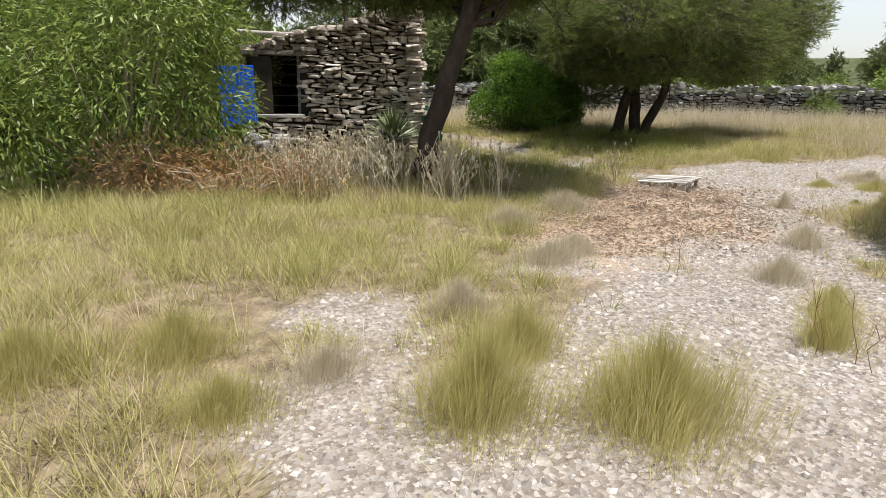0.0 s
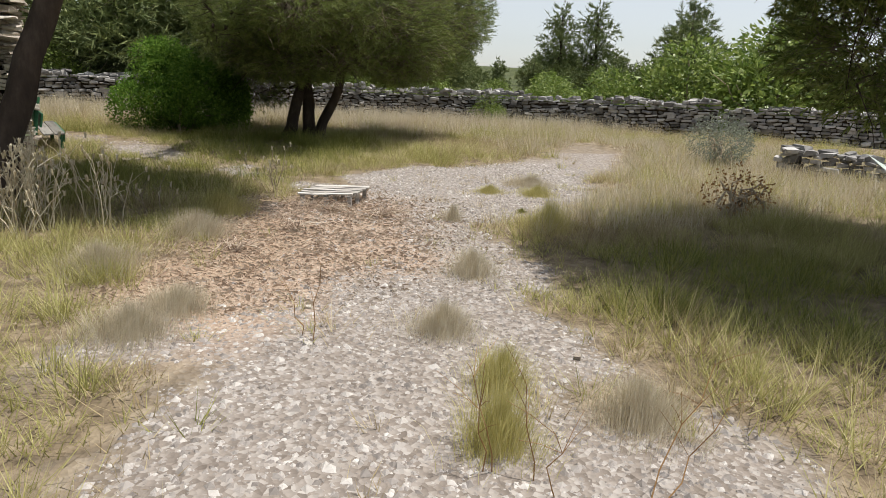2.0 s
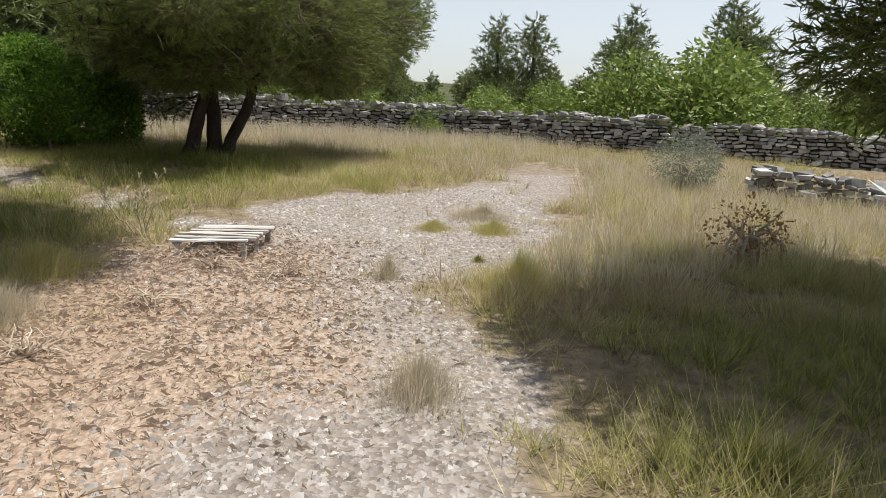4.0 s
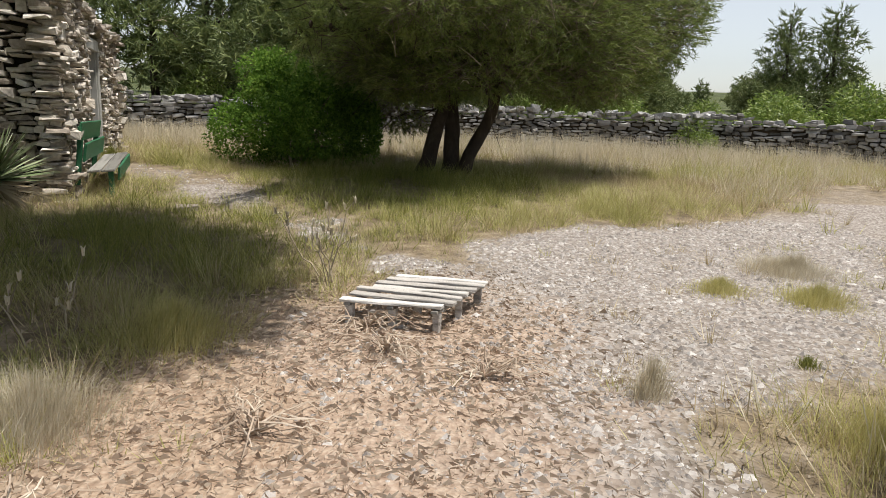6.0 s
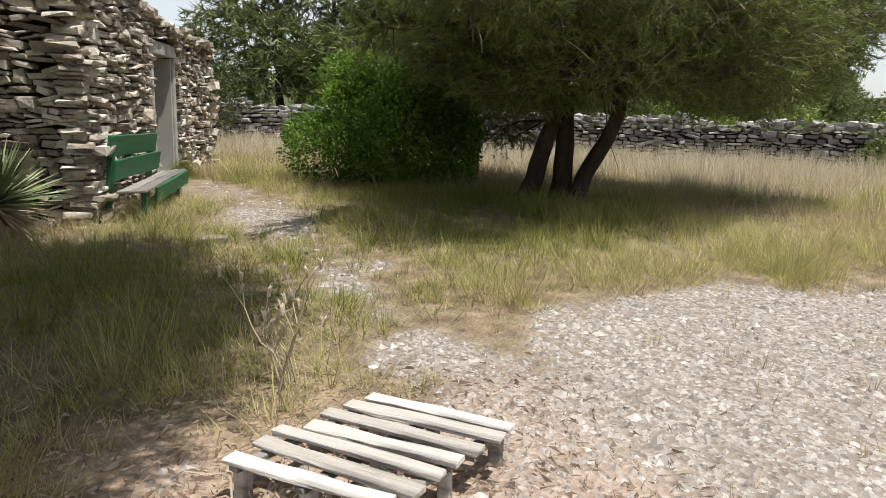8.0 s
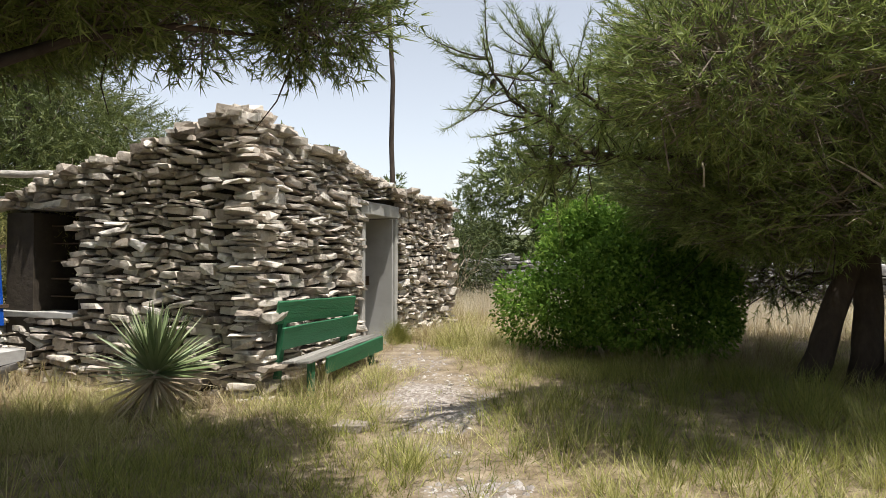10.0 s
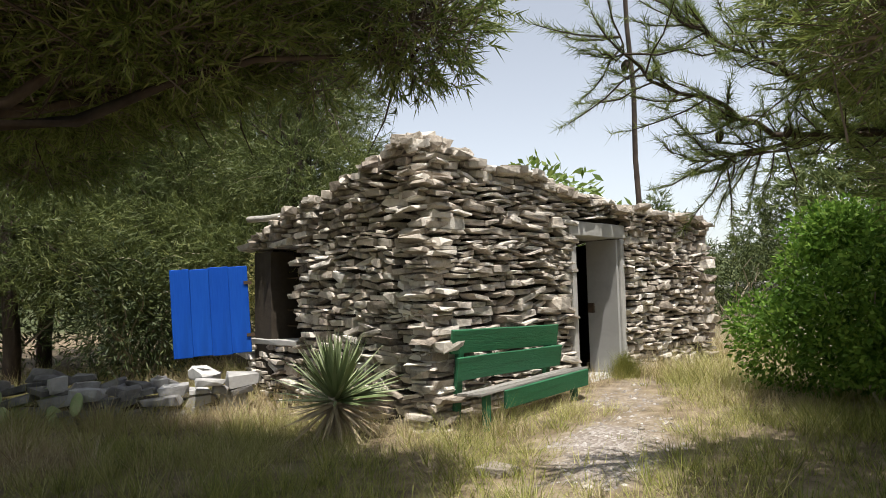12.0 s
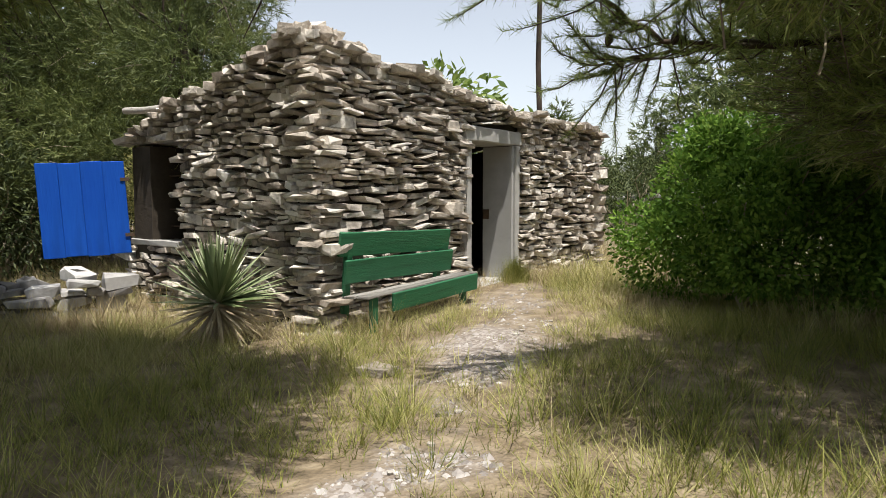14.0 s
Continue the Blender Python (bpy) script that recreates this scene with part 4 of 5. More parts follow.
build_shrub("mastic_bush", (1.7, 17.9), [tuple(0.97 * q for q in b) for b in mb], 48000, 0.065, 0.034, MASTIC, 80, "dense rounded evergreen mastic bush, bright green", 10, "bush", 0.62)
build_shrub("willowy_shrub", (-3.75, 8.6), [(0, 0, 1.7, 1.4, 1.3, 1.5), (1.0, 0.3, 1.1, 0.7, 0.8, 0.8), (-1.2, 0, 1.5, 1.2, 1.1, 1.4), (0.6, 0.2, 2.4, 0.9, 0.9, 0.9), (1.15, 0.2, 2.15, 0.5, 0.5, 0.5), (-1.0, -0.9, 0.9, 1.0, 0.8, 0.9)],
            20000, 0.13, 0.028, SHRUB, 81, "large leafy shrub with narrow light green leaves", 16, "shrub", 0.35, 0.5)


# ---- pines ----
def needle_sprays(rng, centres, dirs, per, length, width, twig):
    """Tufts of needles along short twigs that point along dirs."""
    n = len(centres)
    k = np.repeat(np.arange(n), per)
    m = len(k)
    t = rng.random(m)
    base = centres[k] + dirs[k] * (t * twig)[:, None]
    d = dirs[k] * rng.uniform(0.5, 1.2, m)[:, None] + rng.normal(0, 0.55, (m, 3))
    d /= np.linalg.norm(d, axis=1)[:, None]
    side = np.cross(d, rng.normal(0, 1, (m, 3)))
    side /= np.linalg.norm(side, axis=1)[:, None] + 1e-9
    L = (length * rng.uniform(0.6, 1.2, m))[:, None]
    v = np.stack([base + side * width / 2, base - side * width / 2, base + d * L], 1)
    return v.reshape(-1, 3), np.arange(m * 3).reshape(-1, 3)


def crown_points(rng, blobs, n, shell, gap_seed, gap=0.36, cell=0.55):
    """Twig places about lobes, gathered in clumps with gaps between."""
    w = np.array([b[3] * b[4] * b[5] for b in blobs]) ** 0.67
    out_c, out_d = [], []
    have = 0
    while have < n:
        q = n
        k = rng.choice(len(blobs), q, p=w / w.sum())
        B = np.array(blobs)[k]
        d = rng.normal(0, 1, (q, 3))
        d /= np.linalg.norm(d, axis=1)[:, None]
        r = shell + (1.08 - shell) * rng.random(q) ** 0.7
        c = B[:, :3] + d * B[:, 3:] * r[:, None]
        f = 0.5 * (lattice(c[:, 0] + c[:, 2] * 0.8, c[:, 1] - c[:, 2] * 0.6, cell, gap_seed) + lattice(c[:, 2] + c[:, 0] * 0.5, c[:, 1] + c[:, 0] * 0.3, cell, gap_seed + 1))
        s = f > gap
        dd = d * np.array([1, 1, 0.6]) + rng.normal(0, 0.35, (q, 3))
        dd /= np.linalg.norm(dd, axis=1)[:, None]
        out_c.append(c[s])
        out_d.append(dd[s])
        have += s.sum()
    return np.concatenate(out_c)[:n], np.concatenate(out_d)[:n]


def build_pine(name, at, trunks, blobs, n, seed, label, per=16, needle=(0.11, 0.011), twig=0.22, shell=0.45, limbs=26, mat=None, bare_twigs=60, gap=0.36):
    """trunks: lists of (x, y, z, radius) from the foot; blobs: the lobes of the crown."""
    rng = np.random.default_rng(seed)
    root = empty(name, (at[0], at[1], h(at[0], at[1])))
    tips = []
    for i, tr in enumerate(trunks):
        p = np.array(tr, float)
        t = np.linspace(0, len(p) - 1, 14)
        q = np.stack([np.interp(t, np.arange(len(p)), p[:, c]) for c in range(4)], 1)
        q[1:-1, :2] += rng.normal(0, 0.018, (12, 2))
        v, f = tube(q[:, :3], q[:, 3], 12, 0.06, seed)
        mesh_object("trunk", v, f, BARK, root, True)
        tips.append(q)
    for j in range(limbs):
        ps = []
        q = tips[j % len(tips)]
        s = q[int(rng.integers(7, 14))]
        b = blobs[j % len(blobs)]
        d = rng.normal(0, 1, 3)
        d /= np.linalg.norm(d)
        e = np.array(b[:3]) + d * np.array(b[3:]) * rng.uniform(0.4, 0.95)
        pts = curve_points(s[:3], e, 0.1 * rng.normal(), 7, 0.05, rng)
        ps.append(tube(pts, np.linspace(min(0.05, s[3] * 0.6), 0.007, 7), 5))
        for r in range(4):
            a = pts[int(rng.integers(3, 7))]
            ps.append(tube(curve_points(a, a + rng.normal(0, 0.38, 3), 0.03, 4, 0.02, rng), [0.012, 0.009, 0.006, 0.003], 4))
        v, f = gather(ps)
        mesh_object("limb", v, f, BARK, root, True)
    c, d = crown_points(rng, blobs, n, shell, seed + 3, gap)
    v, f = needle_sprays(rng, c, d, per, needle[0], needle[1], twig)
    mesh_object("crown", v, f, mat or NEEDLE, root)
    if mat is None:
        side = np.cross(d, rng.normal(0, 1, d.shape))
        side *= 0.0035 / (np.linalg.norm(side, axis=1)[:, None] + 1e-9)
        a, b = c - d * 0.3 - np.array([0, 0, 0.05]), c + d * twig
        v = np.stack([a - side * 1.6, a + side * 1.6, b + side * 0.5, b - side * 0.5], 1).reshape(-1, 3)
        tagged(mesh_object("twig_mass", v, np.arange(len(v)).reshape(-1, 4), NEARTWIG, root), kind="stuff")
    if bare_twigs:
        c, d = crown_points(rng, blobs, bare_twigs, 0.75, seed + 3, gap)
        ps = [tube(curve_points(p, p - q * 0.5 + rng.normal(0, 0.12, 3), 0.04, 4, 0.02, rng), [0.004, 0.006, 0.008, 0.01], 3) for p, q in zip(c, d)]
        v, f = gather(ps)
        tagged(mesh_object("dead_wood", v, f, TWIG, root), kind="stuff")
    return tagged(root, label, "pine tree")


# the leaning pine before the hut
build_pine("pine_tree", (-0.1, 10.3), [[(0.08, -0.5, -0.15, 0.2), (0.17, -0.5, 0.55, 0.155), (0.48, -0.4, 1.6, 0.135), (0.76, -0.1, 2.5, 0.12), (1.0, 0.5, 4.2, 0.07), (1.2, 0.7, 5.6, 0.02)]],
           [(1.6, 0.9, 4.3, 2.0, 1.9, 1.2), (0.5, 1.3, 3.6, 1.6, 1.3, 0.85), (0.8, 1.8, 3.6, 0.7, 0.6, 0.4), (2.2, -0.2, 3.7, 1.5, 1.4, 0.8), (-0.9, 0.6, 3.5, 1.4, 1.3, 0.9), (0.9, 1.3, 2.95, 1.1, 0.9, 0.32), (0.0, 0.9, 2.9, 1.1, 1.0, 0.35), (2.1, 1.0, 3.5, 1.2, 1.1, 0.6), (-2.5, 0.3, 3.6, 1.6, 1.4, 0.9), (-2.4, 0.7, 3.0, 1.1, 0.8, 0.5), (1.35, 2.75, 3.1, 0.6, 0.5, 0.35), (0.6, 2.3, 3.15, 0.7, 0.6, 0.35), (2.6, -0.9, 3.6, 1.1, 0.9, 0.6), (1.5, -1.0, 3.7, 1.2, 0.9, 0.6)],
           25000, 400, "pine with a dark leaning trunk and low hanging boughs", 18, (0.11, 0.0125), limbs=34, gap=0.22)
# the spreading pine with three trunks
FEET = (-0.42, -1.3)
build_pine("pine_tree", (4.75, 18.6), [[(x + FEET[0] * (1 - z / 5), y + FEET[1] * (1 - z / 5), z, r) for x, y, z, r in leg] for leg in (
    [(0.05, 0, -0.15, 0.17), (0.02, 0, 0.5, 0.14), (-0.05, 0.1, 1.6, 0.12), (-0.1, 0.2, 3.0, 0.08), (0, 0.2, 5.0, 0.03)],
    [(-0.42, -0.1, -0.15, 0.16), (-0.33, -0.1, 0.5, 0.13), (-0.15, 0, 1.2, 0.115), (-0.5, -0.1, 2.6, 0.08), (-1.2, -0.2, 4.2, 0.03)],
    [(0.12, -0.05, -0.1, 0.15), (0.36, -0.1, 0.4, 0.115), (0.68, -0.2, 1.3, 0.1), (1.0, -0.2, 2.4, 0.07), (1.5, -0.2, 4.0, 0.03)])],
           [(0.6, -0.1, 3.7, 2.6, 2.7, 1.7), (-1.75, -1.4, 3.0, 1.2, 1.4, 1.05), (2.0, -0.8, 2.9, 1.8, 1.8, 1.25), (0.2, -2.6, 2.9, 2.0, 1.6, 0.95), (-0.9, -1.3, 2.0, 1.7, 1.5, 0.65), (0.5, 0.4, 5.2, 2.1, 2.0, 1.3), (2.4, 0.2, 2.1, 1.0, 1.0, 0.7), (1.2, -2.0, 2.1, 1.4, 1.2, 0.7), (-1.7, -0.8, 2.0, 0.9, 0.9, 0.5), (1.9, -1.0, 1.75, 1.0, 0.9, 0.5), (0.1, 1.6, 2.2, 1.9, 1.0, 0.8), (-0.8, 0.9, 1.8, 0.9, 0.8, 0.5), (-1.05, -4.1, 2.6, 0.7, 0.7, 0.5), (-0.8, -3.3, 2.8, 1.2, 1.2, 0.8), (-1.3, 0.2, 1.2, 0.75, 0.7, 0.5), (3.2, -0.4, 3.0, 1.0, 1.0, 0.8), (0.0, -2.6, 1.75, 1.3, 0.9, 0.4), (-0.9, -2.2, 1.6, 0.8, 0.8, 0.35)],
           24000, 410, "broad low-branched pine with three dark trunks from one foot", 18, (0.115, 0.0105), limbs=60, bare_twigs=700, gap=0.3)
# the pine beside the track whose shade lies across the grass
build_pine("pine_tree", (9.6, 5.5), [[(0, 0, -0.15, 0.2), (-0.1, 0.1, 1.5, 0.16), (-0.2, 0.2, 3.5, 0.11), (-0.2, 0.2, 6, 0.03)]],
           [(-1.0, 0.3, 4.2, 2.6, 2.4, 1.6), (-2.2, 0.9, 3.4, 1.6, 1.5, 0.9), (-0.3, 1.7, 3.6, 1.8, 1.4, 0.9), (0.7, 0.0, 4.8, 2.2, 2.2, 1.4), (-2.9, 0.9, 3.1, 0.9, 0.9, 0.5), (-0.6, 1.6, 2.2, 1.2, 1.1, 0.8), (-1.5, -1.2, 3.6, 1.7, 1.4, 0.9), (-1.2, -2.2, 3.6, 1.5, 1.0, 0.8)],
           15000, 420, "dark pine beside the track with a drooping crown", 17, (0.12, 0.022), limbs=34, gap=0.16)


# ---- far woods ----
def far_pine(seed, tall, wide, n=1000, per=12, needle=(0.34, 0.055), mat=None):
    rng = np.random.default_rng(seed)
    blobs = []
    for i in range(9):
        t = i / 8
        z = tall * (0.28 + 0.66 * t)
        r = wide * (1 - 0.72 * t ** 1.3)
        a = rng.uniform(0, 6.28)
        blobs.append((math.cos(a) * r * 0.45, math.sin(a) * r * 0.45, z, r * 0.75, r * 0.75, tall * 0.085))
    return build_pine("far_pine", (0, 0), [[(0, 0, -0.3, 0.16), (0.1, 0.1, tall * 0.4, 0.11), (0, 0, tall * 0.93, 0.03)]], blobs, n, seed, "dark green pine in the wood beyond the stone wall", per, needle, 0.35, 0.35, 10, mat or FARNEEDLE, 30, 0.3)


def place_copies(first, places, seed):
    rng = random.Random(seed)
    for i, (x, y, s) in enumerate(places):
        m = pose(x, y, h(x, y) - 0.05, 0, 0, rng.uniform(0, 360)) @ Matrix.Diagonal((s * rng.uniform(0.9, 1.15), s * rng.uniform(0.9, 1.15), s, 1))
        if i == 0:
            first.matrix_world = m
        else:
            c = copy_thing(first, m)
            c.matrix_world = m


pa, pb = far_pine(500, 7.5, 2.4), far_pine(501, 6.0, 2.6)
tagged(pa, group="pines of the wood")
tagged(pb, group="pines of the wood")
fr = random.Random(9)
# behind the hut, behind the far wall and along the open side
A_PLACES = [(-4.4, 29.5, 0.95), (-6.2, 27.6, 0.5), (-3.0, 31.0, 0.95), (1.5, 31.0, 1.1), (21.0, 36.0, 0.78), (23.5, 36.5, 0.82), (17.0, 40, 0.7), (5.5, 33, 1.0), (31, 30, 1.0), (36, 24, 1.1), (-11, 11, 1.0), (28, 34, .9), (34, 14, 1.1), (33, 4, 1.2), (26, 9, 0.9), (-13, 12.5, 1.2), (-5.4, 22.6, 0.42)]
B_PLACES = [(-10.5, 21.8, 0.68), (0.0, 29.5, 1.0), (3.5, 30.0, 1.0), (8.0, 32.0, 1.0), (11.5, 33.5, 0.75), (14.5, 36.0, 0.6), (25.5, 31.0, 0.9), (28.5, 27.0, 1.0), (-1.0, 33.0, 1.1), (31, 20, 1.0), (19, 35, 0.5), (-13, 8, 1.1), (-10.5, 5, 1.2), (22, 30, 0.5), (29, 12, 1.0), (-7.3, 24.6, 0.55), (-16, 15, 1.3)]
place_copies(pa, A_PLACES, 1)
place_copies(pb, B_PLACES, 2)
nr = far_pine(503, 7.0, 2.7, 4200, 14, (0.16, 0.016), SHADENEEDLE)
tagged(nr, "pine at the wood's edge behind the hut, needles coloured as shaded", group="pines of the wood")
place_copies(nr, [(-8.4, 12.6, 0.95), (-9.0, 14.9, 1.0), (-6.7, 15.0, 0.9), (-7.6, 10.6, 0.9), (-9.6, 16.8, 1.05)], 6)
sh = build_shrub("far_shrub", (0, 0), [(0, 0, 1.0, 1.4, 1.4, 1.0), (1.0, 0.3, 0.8, 0.9, 0.9, 0.8), (-0.9, 0.2, 0.9, 0.9, 1.0, 0.9), (0, 0, 1.8, 0.9, 0.9, 0.7)], 5200, 0.16, 0.065, SHRUB, 90, "light green shrub behind the stone wall", 8, "shrub", 0.4)
tagged(sh, group="shrubs behind the wall")
place_copies(sh, [(11, 28.2, 0.8), (13.5, 27.5, 0.7), (15.8, 27, 0.8), (18.5, 27.0, 1.0), (20.5, 24.5, 1.5), (22.5, 22.5, 1.7), (24.5, 24.0, 1.6), (8.5, 29.0, 0.9), (24, 19, 1.1), (17.0, 29.5, 0.9), (12.2, 25.2, 0.5), (27, 17, 1.0), (-2.5, 28.5, 0.9), (-5.6, 28, .8), (-7.5, 21.0, 1.68)], 3)
tk = build_shrub("thicket_shrub", (0, 0), [(0, 0, 1.1, 1.3, 1.3, 1.1), (0.9, 0.4, 1.4, 1.0, 0.9, 1.2), (-0.8, 0.2, 1.2, 0.9, 1.0, 1.2)], 7500, 0.12, 0.026, SHADELEAF, 91, "tangled undergrowth at the wood's edge, leaves darkened as in shade", 14, "shrub", 0.3)
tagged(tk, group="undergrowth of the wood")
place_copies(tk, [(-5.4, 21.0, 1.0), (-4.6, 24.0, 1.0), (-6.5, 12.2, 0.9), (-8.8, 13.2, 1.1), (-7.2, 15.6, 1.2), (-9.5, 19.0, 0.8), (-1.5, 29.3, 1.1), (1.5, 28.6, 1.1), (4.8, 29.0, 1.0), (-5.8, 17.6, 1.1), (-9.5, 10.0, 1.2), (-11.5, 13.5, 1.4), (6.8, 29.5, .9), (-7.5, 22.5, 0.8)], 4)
gs = build_shrub("grey_shrub", (12.6, 13.6), [(0, 0, 0.6, 0.7, 0.7, 0.6), (0.5, 0.2, 0.5, 0.5, 0.5, 0.5)], 5000, 0.06, 0.018, GREYLEAF, 92, "soft grey-green shrub by the low stone heap", 10, "shrub", 0.4)
db = build_shrub("dry_shrub", (8.2, 8.3), [(0, 0, 0.35, 0.4, 0.4, 0.32), (0.35, 0.1, 0.3, 0.3, 0.3, 0.25)], 500, 0.05, 0.03, RUSSET, 93, "sparse brown shrub standing in dry grass", 14, "shrub", 0.4)
build_shrub("brown_thicket", (-2.2, 8.1), [(0, 0, 0.35, 0.9, 0.7, 0.4), (-1.0, 0.0, 0.4, 0.9, 0.8, 0.45), (0.9, 0.3, 0.3, 0.6, 0.5, 0.35)], 6500, 0.08, 0.012, RUSSET, 94, "low thicket of reddish-brown dry weeds", 14, "weed", 0.1)


# ---- yucca and agave ----
def sword_leaves(rng, n, length, width, lo, hi, thick=0.012, bend=0.1):
    ps = []
    for i in range(n):
        el = radians(rng.uniform(lo, hi))
        az = rng.uniform(0, 2 * math.pi)
        L = length * rng.uniform(0.75, 1.1)
        d = np.array([math.cos(az) * math.cos(el), math.sin(az) * math.cos(el), math.sin(el)])
        s = np.array([-math.sin(az), math.cos(az), 0])
        up = np.cross(d, s) * -1
        rows = []
        for t, w in ((0, 0.6), (0.3, 1.0), (0.65, 0.8), (1.0, 0.02)):
            c = d * L * t - np.array([0, 0, bend * L * t * t])
            rows += [c - s * width / 2 * w, c - up * thick * w, c + s * width / 2 * w]
        q = []
        for r in range(3):
            a = r * 3
            q += [(a, a + 1, a + 4, a + 3), (a + 1, a + 2, a + 5, a + 4), (a + 2, a, a + 3, a + 5)]
        ps.append((np.array(rows), np.array(q)))
    return gather(ps)


def build_yucca():
    at = (-0.98, 13.38)
    y = empty("yucca", (at[0], at[1], h(*at)))
    tagged(y, "spiky green yucca rosette with a dry skirt before the hut", "yucca")
    rng = random.Random(7)
    v, f = tube([(0, 0, -0.05), (0, 0, 0.2), (0.02, 0, 0.42)], [0.1, 0.09, 0.07], 10, 0.1)
    mesh_object("stem", v, f, TWIG, y, True)
    v, f = sword_leaves(rng, 170, 0.68, 0.036, 0, 85, bend=0.03)
    o = mesh_object("leaves", v, f, YUCCA, y)
    o.location = (0.02, 0, 0.36)
    v, f = sword_leaves(rng, 90, 0.58, 0.03, -48, 5, bend=0.04)
    o = mesh_object("dry_leaves", v, f, YUCCADRY, y)
    o.location = (0.02, 0, 0.33)


def build_agave():
    at = (12.2, 8.8)
    a = empty("agave", (at[0], at[1], h(*at) + 0.2))
    tagged(a, "large blue-grey agave on a low stone heap", "agave")
    v, f = sword_leaves(random.Random(8), 22, 1.0, 0.16, 25, 85, 0.03, 0.05)
    mesh_object("leaves", v, f, AGAVE, a)


build_yucca()
build_agave()


# ---- small things ----
lo = far_pine(502, 6.5, 2.5, 520, 10, (0.5, 0.1))
tagged(lo, group="pines of the wood")
ring = []
rr = random.Random(44)
for i in range(34):
    a = radians(-78 + i * 4.6 + rr.uniform(-1.5, 1.5))
    d = rr.uniform(48, 72)
    ring.append((3 + math.sin(a) * d, 10 + math.cos(a) * d, rr.uniform(0.85, 1.25)))
ring = [(x, y, s * (0.6 if 20 < math.degrees(math.atan2(5 - x, y - 11)) < 68 else 0.68)) for x, y, s in ring]
for i in range(26):
    a = radians(-55 + i * 4.6 + rr.uniform(-1.5, 1.5))
    d = rr.uniform(74, 96)
    ring.append((3 + math.sin(a) * d, 10 + math.cos(a) * d, rr.uniform(0.55, 0.75)))
place_copies(lo, ring, 5)

build_shrub("juniper_bush", (-4.2, 13.9), [(0, 0, 1.2, 0.7, 0.6, 0.9), (0.4, 0.1, 1.7, 0.5, 0.5, 0.45), (-0.4, 0, 1.5, 0.5, 0.5, 0.6)], 9000, 0.07, 0.012, OLIVE, 95, "yellow-green bush growing against the hut corner", 8, "bush", 0.4)


def build_bough(BOUGH, CONES, seed):
    """The pine bough with cones that reaches out before the hut."""
    rng = np.random.default_rng(seed)
    root = empty("pine_bough", BOUGH[0])
    tagged(root, "long bare pine bough with upswept needles and dark cones", "pine branch")
    base = np.array(BOUGH[0])
    line = np.array(BOUGH) - base
    t = np.linspace(0, len(line) - 1, 22)
    pts = np.stack([np.interp(t, np.arange(len(line)), line[:, c]) for c in range(3)], 1) + rng.normal(0, 0.012, (22, 3))
    v, f = tube(pts, np.linspace(0.026, 0.005, 22), 6)
    mesh_object("branch", v, f, BARK, root, True)
    cs, ds = [], []
    along = pts[-1] - pts[0]
    along /= np.linalg.norm(along)
    for i in range(44):
        p = pts[int(rng.integers(3, 22))]
        d = along * 0.7 + rng.normal(0, 0.55, 3) + np.array([0, 0, 0.25])
        d /= np.linalg.norm(d)
        L = rng.uniform(0.2, 0.6)
        q = curve_points(p, p + d * L, -0.03, 5, 0.012, rng)
        v, f = tube(q, np.linspace(0.008, 0.003, 5), 4)
        mesh_object("twig", v, f, BARK, root)
        for k in range(1, 5):
            cs.append(q[k] - d * 0.05)
            ds.append(d + np.array([0, 0, 0.15]))
    ds = np.array(ds)
    ds /= np.linalg.norm(ds, axis=1)[:, None]
    v, f = needle_sprays(rng, np.array(cs), ds, 42, 0.095, 0.0042, 0.14)
    tagged(mesh_object("needles", v, f, NEEDLE, root), kind="stuff")
    for c in CONES:
        bm = bmesh.new()
        bmesh.ops.create_uvsphere(bm, u_segments=10, v_segments=9, radius=0.5)
        for w in bm.verts:
            k = (1.0 - 0.25 * w.co.z) * (1.0 + 0.12 * ((round(math.atan2(w.co.y, w.co.x) * 5 / math.pi) + round(w.co.z * 9)) % 2))
            w.co.x *= 0.05 * k
            w.co.y *= 0.05 * k
            w.co.z *= 0.095
        o = part("pine_cone", bm, BARK, root, "dark closed pine cone")
        o.matrix_local = pose(*(np.array(c) - base), 160, 15, 40)


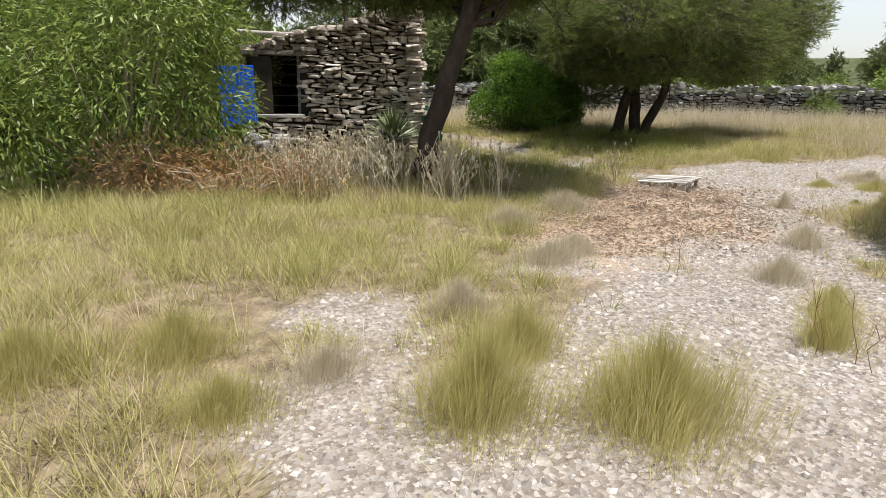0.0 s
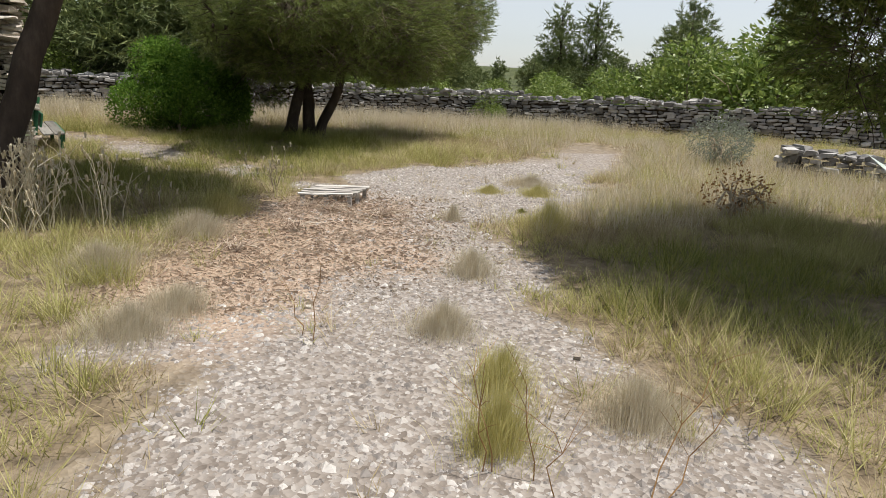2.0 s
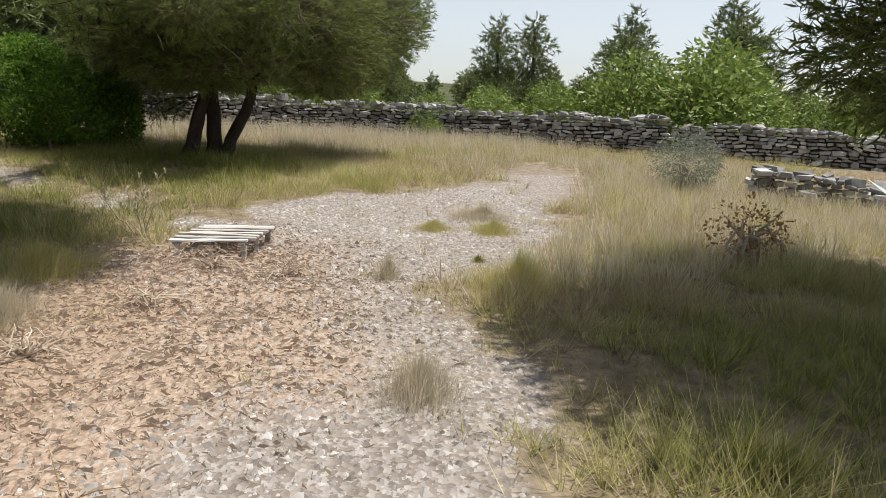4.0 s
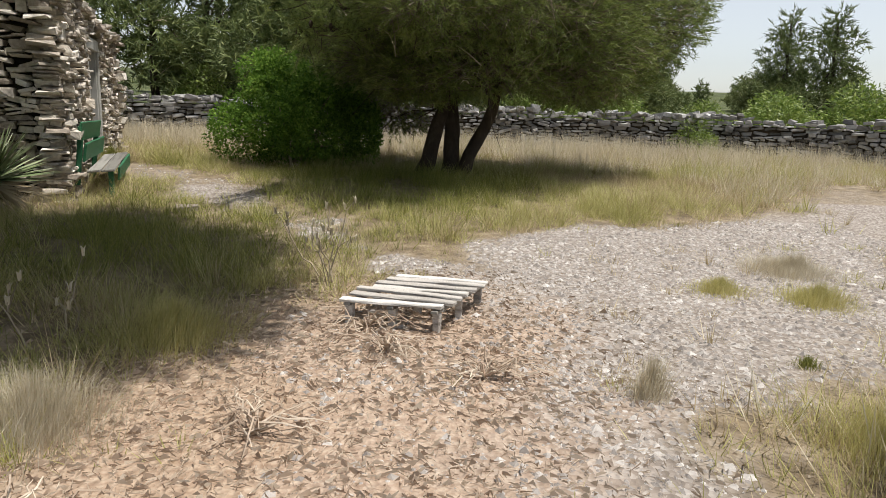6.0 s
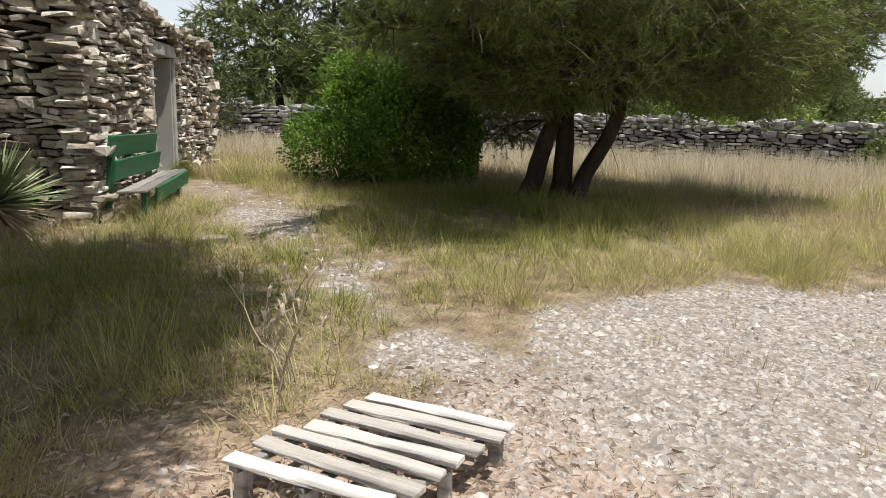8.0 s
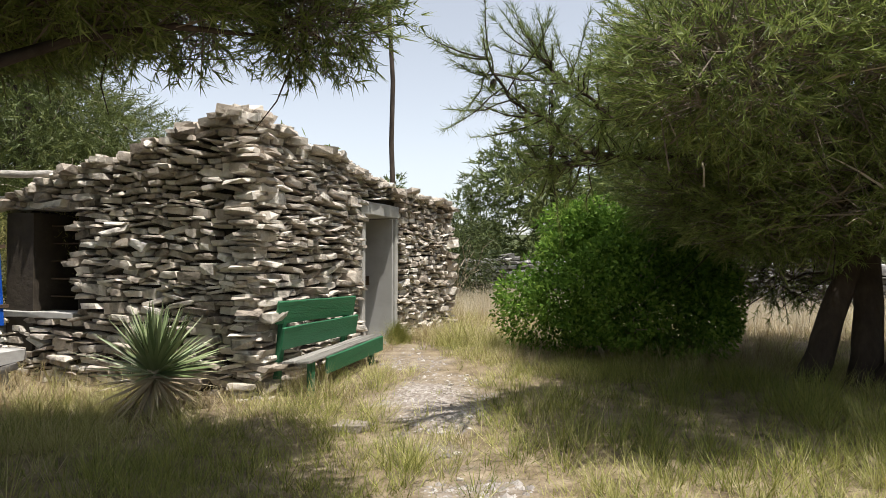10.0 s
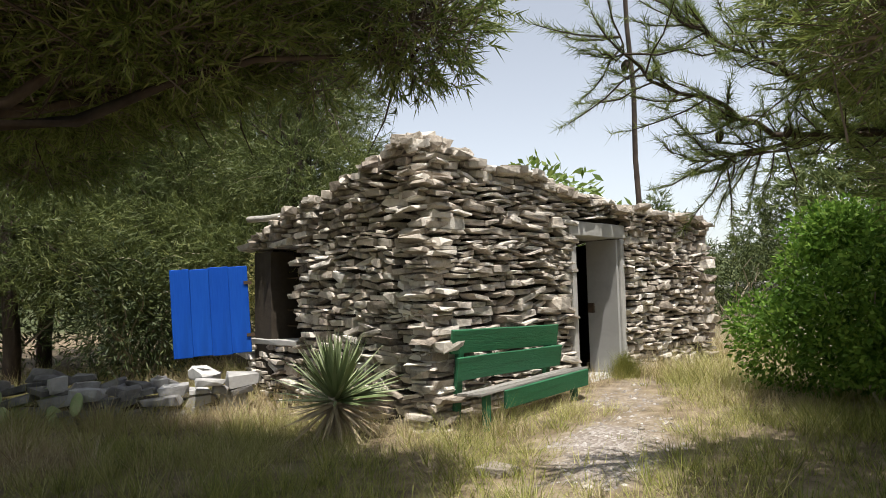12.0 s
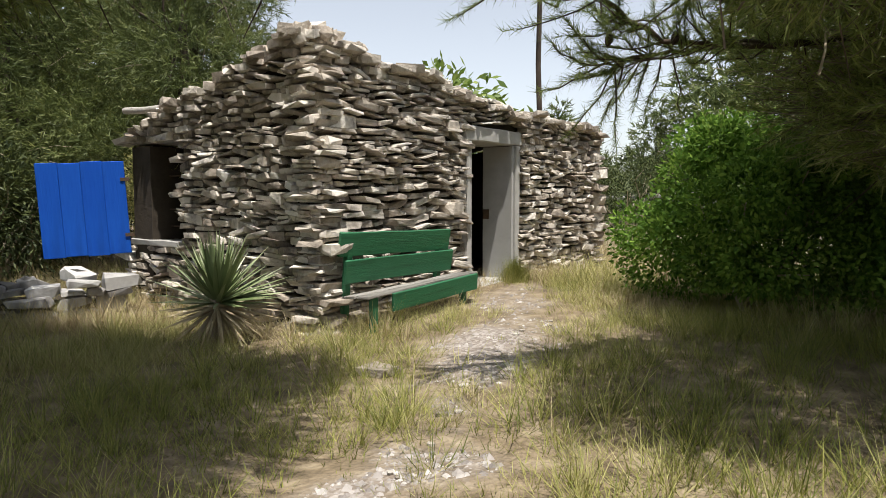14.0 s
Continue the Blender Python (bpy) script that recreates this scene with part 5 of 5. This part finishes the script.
build_bough([(3.3, 17.6, 2.6), (2.63, 15.72, 2.3), (2.42, 15.16, 2.33), (2.31, 14.74, 2.52), (2.19, 14.4, 2.59), (2.12, 14.21, 2.74), (2.09, 14.1, 2.9)], [(2.09, 14.17, 2.73), (2.31, 14.75, 2.29), (2.53, 15.13, 2.31)], 61)
build_bough([(3.2, 17.3, 2.9), (2.62, 15.44, 2.57), (2.58, 15.06, 2.68), (2.4, 14.7, 2.86), (2.34, 14.47, 2.99)], [], 62)
build_bough([(3.2, 17.2, 2.5), (2.56, 15.53, 2.31), (2.32, 15.08, 2.22), (2.09, 14.72, 2.13)], [], 63)


def build_prickly_pear():
    root = empty("prickly_pear", (-3.55, 10.35, h(-3.55, 10.35)))
    tagged(root, "low pale green prickly pear beside the tumbled wall", "cactus")
    rng = random.Random(71)
    for i in range(13):
        bm = bmesh.new()
        bmesh.ops.create_uvsphere(bm, u_segments=12, v_segments=8, radius=0.5)
        bmesh.ops.scale(bm, vec=(0.2, 0.035, 0.27), verts=bm.verts)
        o = part("pad", bm, PAD, root, smooth=True)
        o.matrix_local = pose(rng.uniform(-0.3, 0.5), rng.uniform(-0.5, 1.0), rng.uniform(0.08, 0.3), rng.uniform(-50, 50), rng.uniform(-40, 40), rng.uniform(0, 180))


PAD = material("cactus_pads", [(0.16, 0.22, 0.09), (0.30, 0.36, 0.16), (0.44, 0.48, 0.26)], 5, 0.5, 0.1)
build_prickly_pear()


def loose_stone(x, y, size, turn, label):
    v, f, me = KINDS[int(abs(x * 7 + y * 3)) % len(KINDS)]
    o = new("loose_stone", me)
    o.matrix_world = pose(x, y, h(x, y) + size[2] * 0.22, 0, 0, turn) @ Matrix.Diagonal((*size, 1))
    tagged(o, label, "stone")


loose_stone(0.96, 13.88, (0.3, 0.22, 0.08), 20, "flat pale stone half sunk in the grass")
lr = random.Random(81)
for i in range(40):
    u = lr.random()
    if i < 18:
        x, y = 3.0 - 2.3 * u + lr.gauss(0, 0.12), 12.2 + 3.6 * u + lr.gauss(0, 0.12)
    else:
        x, y = lr.uniform(-0.8, 6.5), lr.uniform(3.2, 12)
        if float(bare(np.array(x), np.array(y))) > 0:
            continue
    w = lr.uniform(0.025, 0.065)
    loose_stone(x, y, (w, w * lr.uniform(0.6, 0.9), w * 0.5), lr.uniform(0, 360), "small loose pale limestone lying on the gravel")
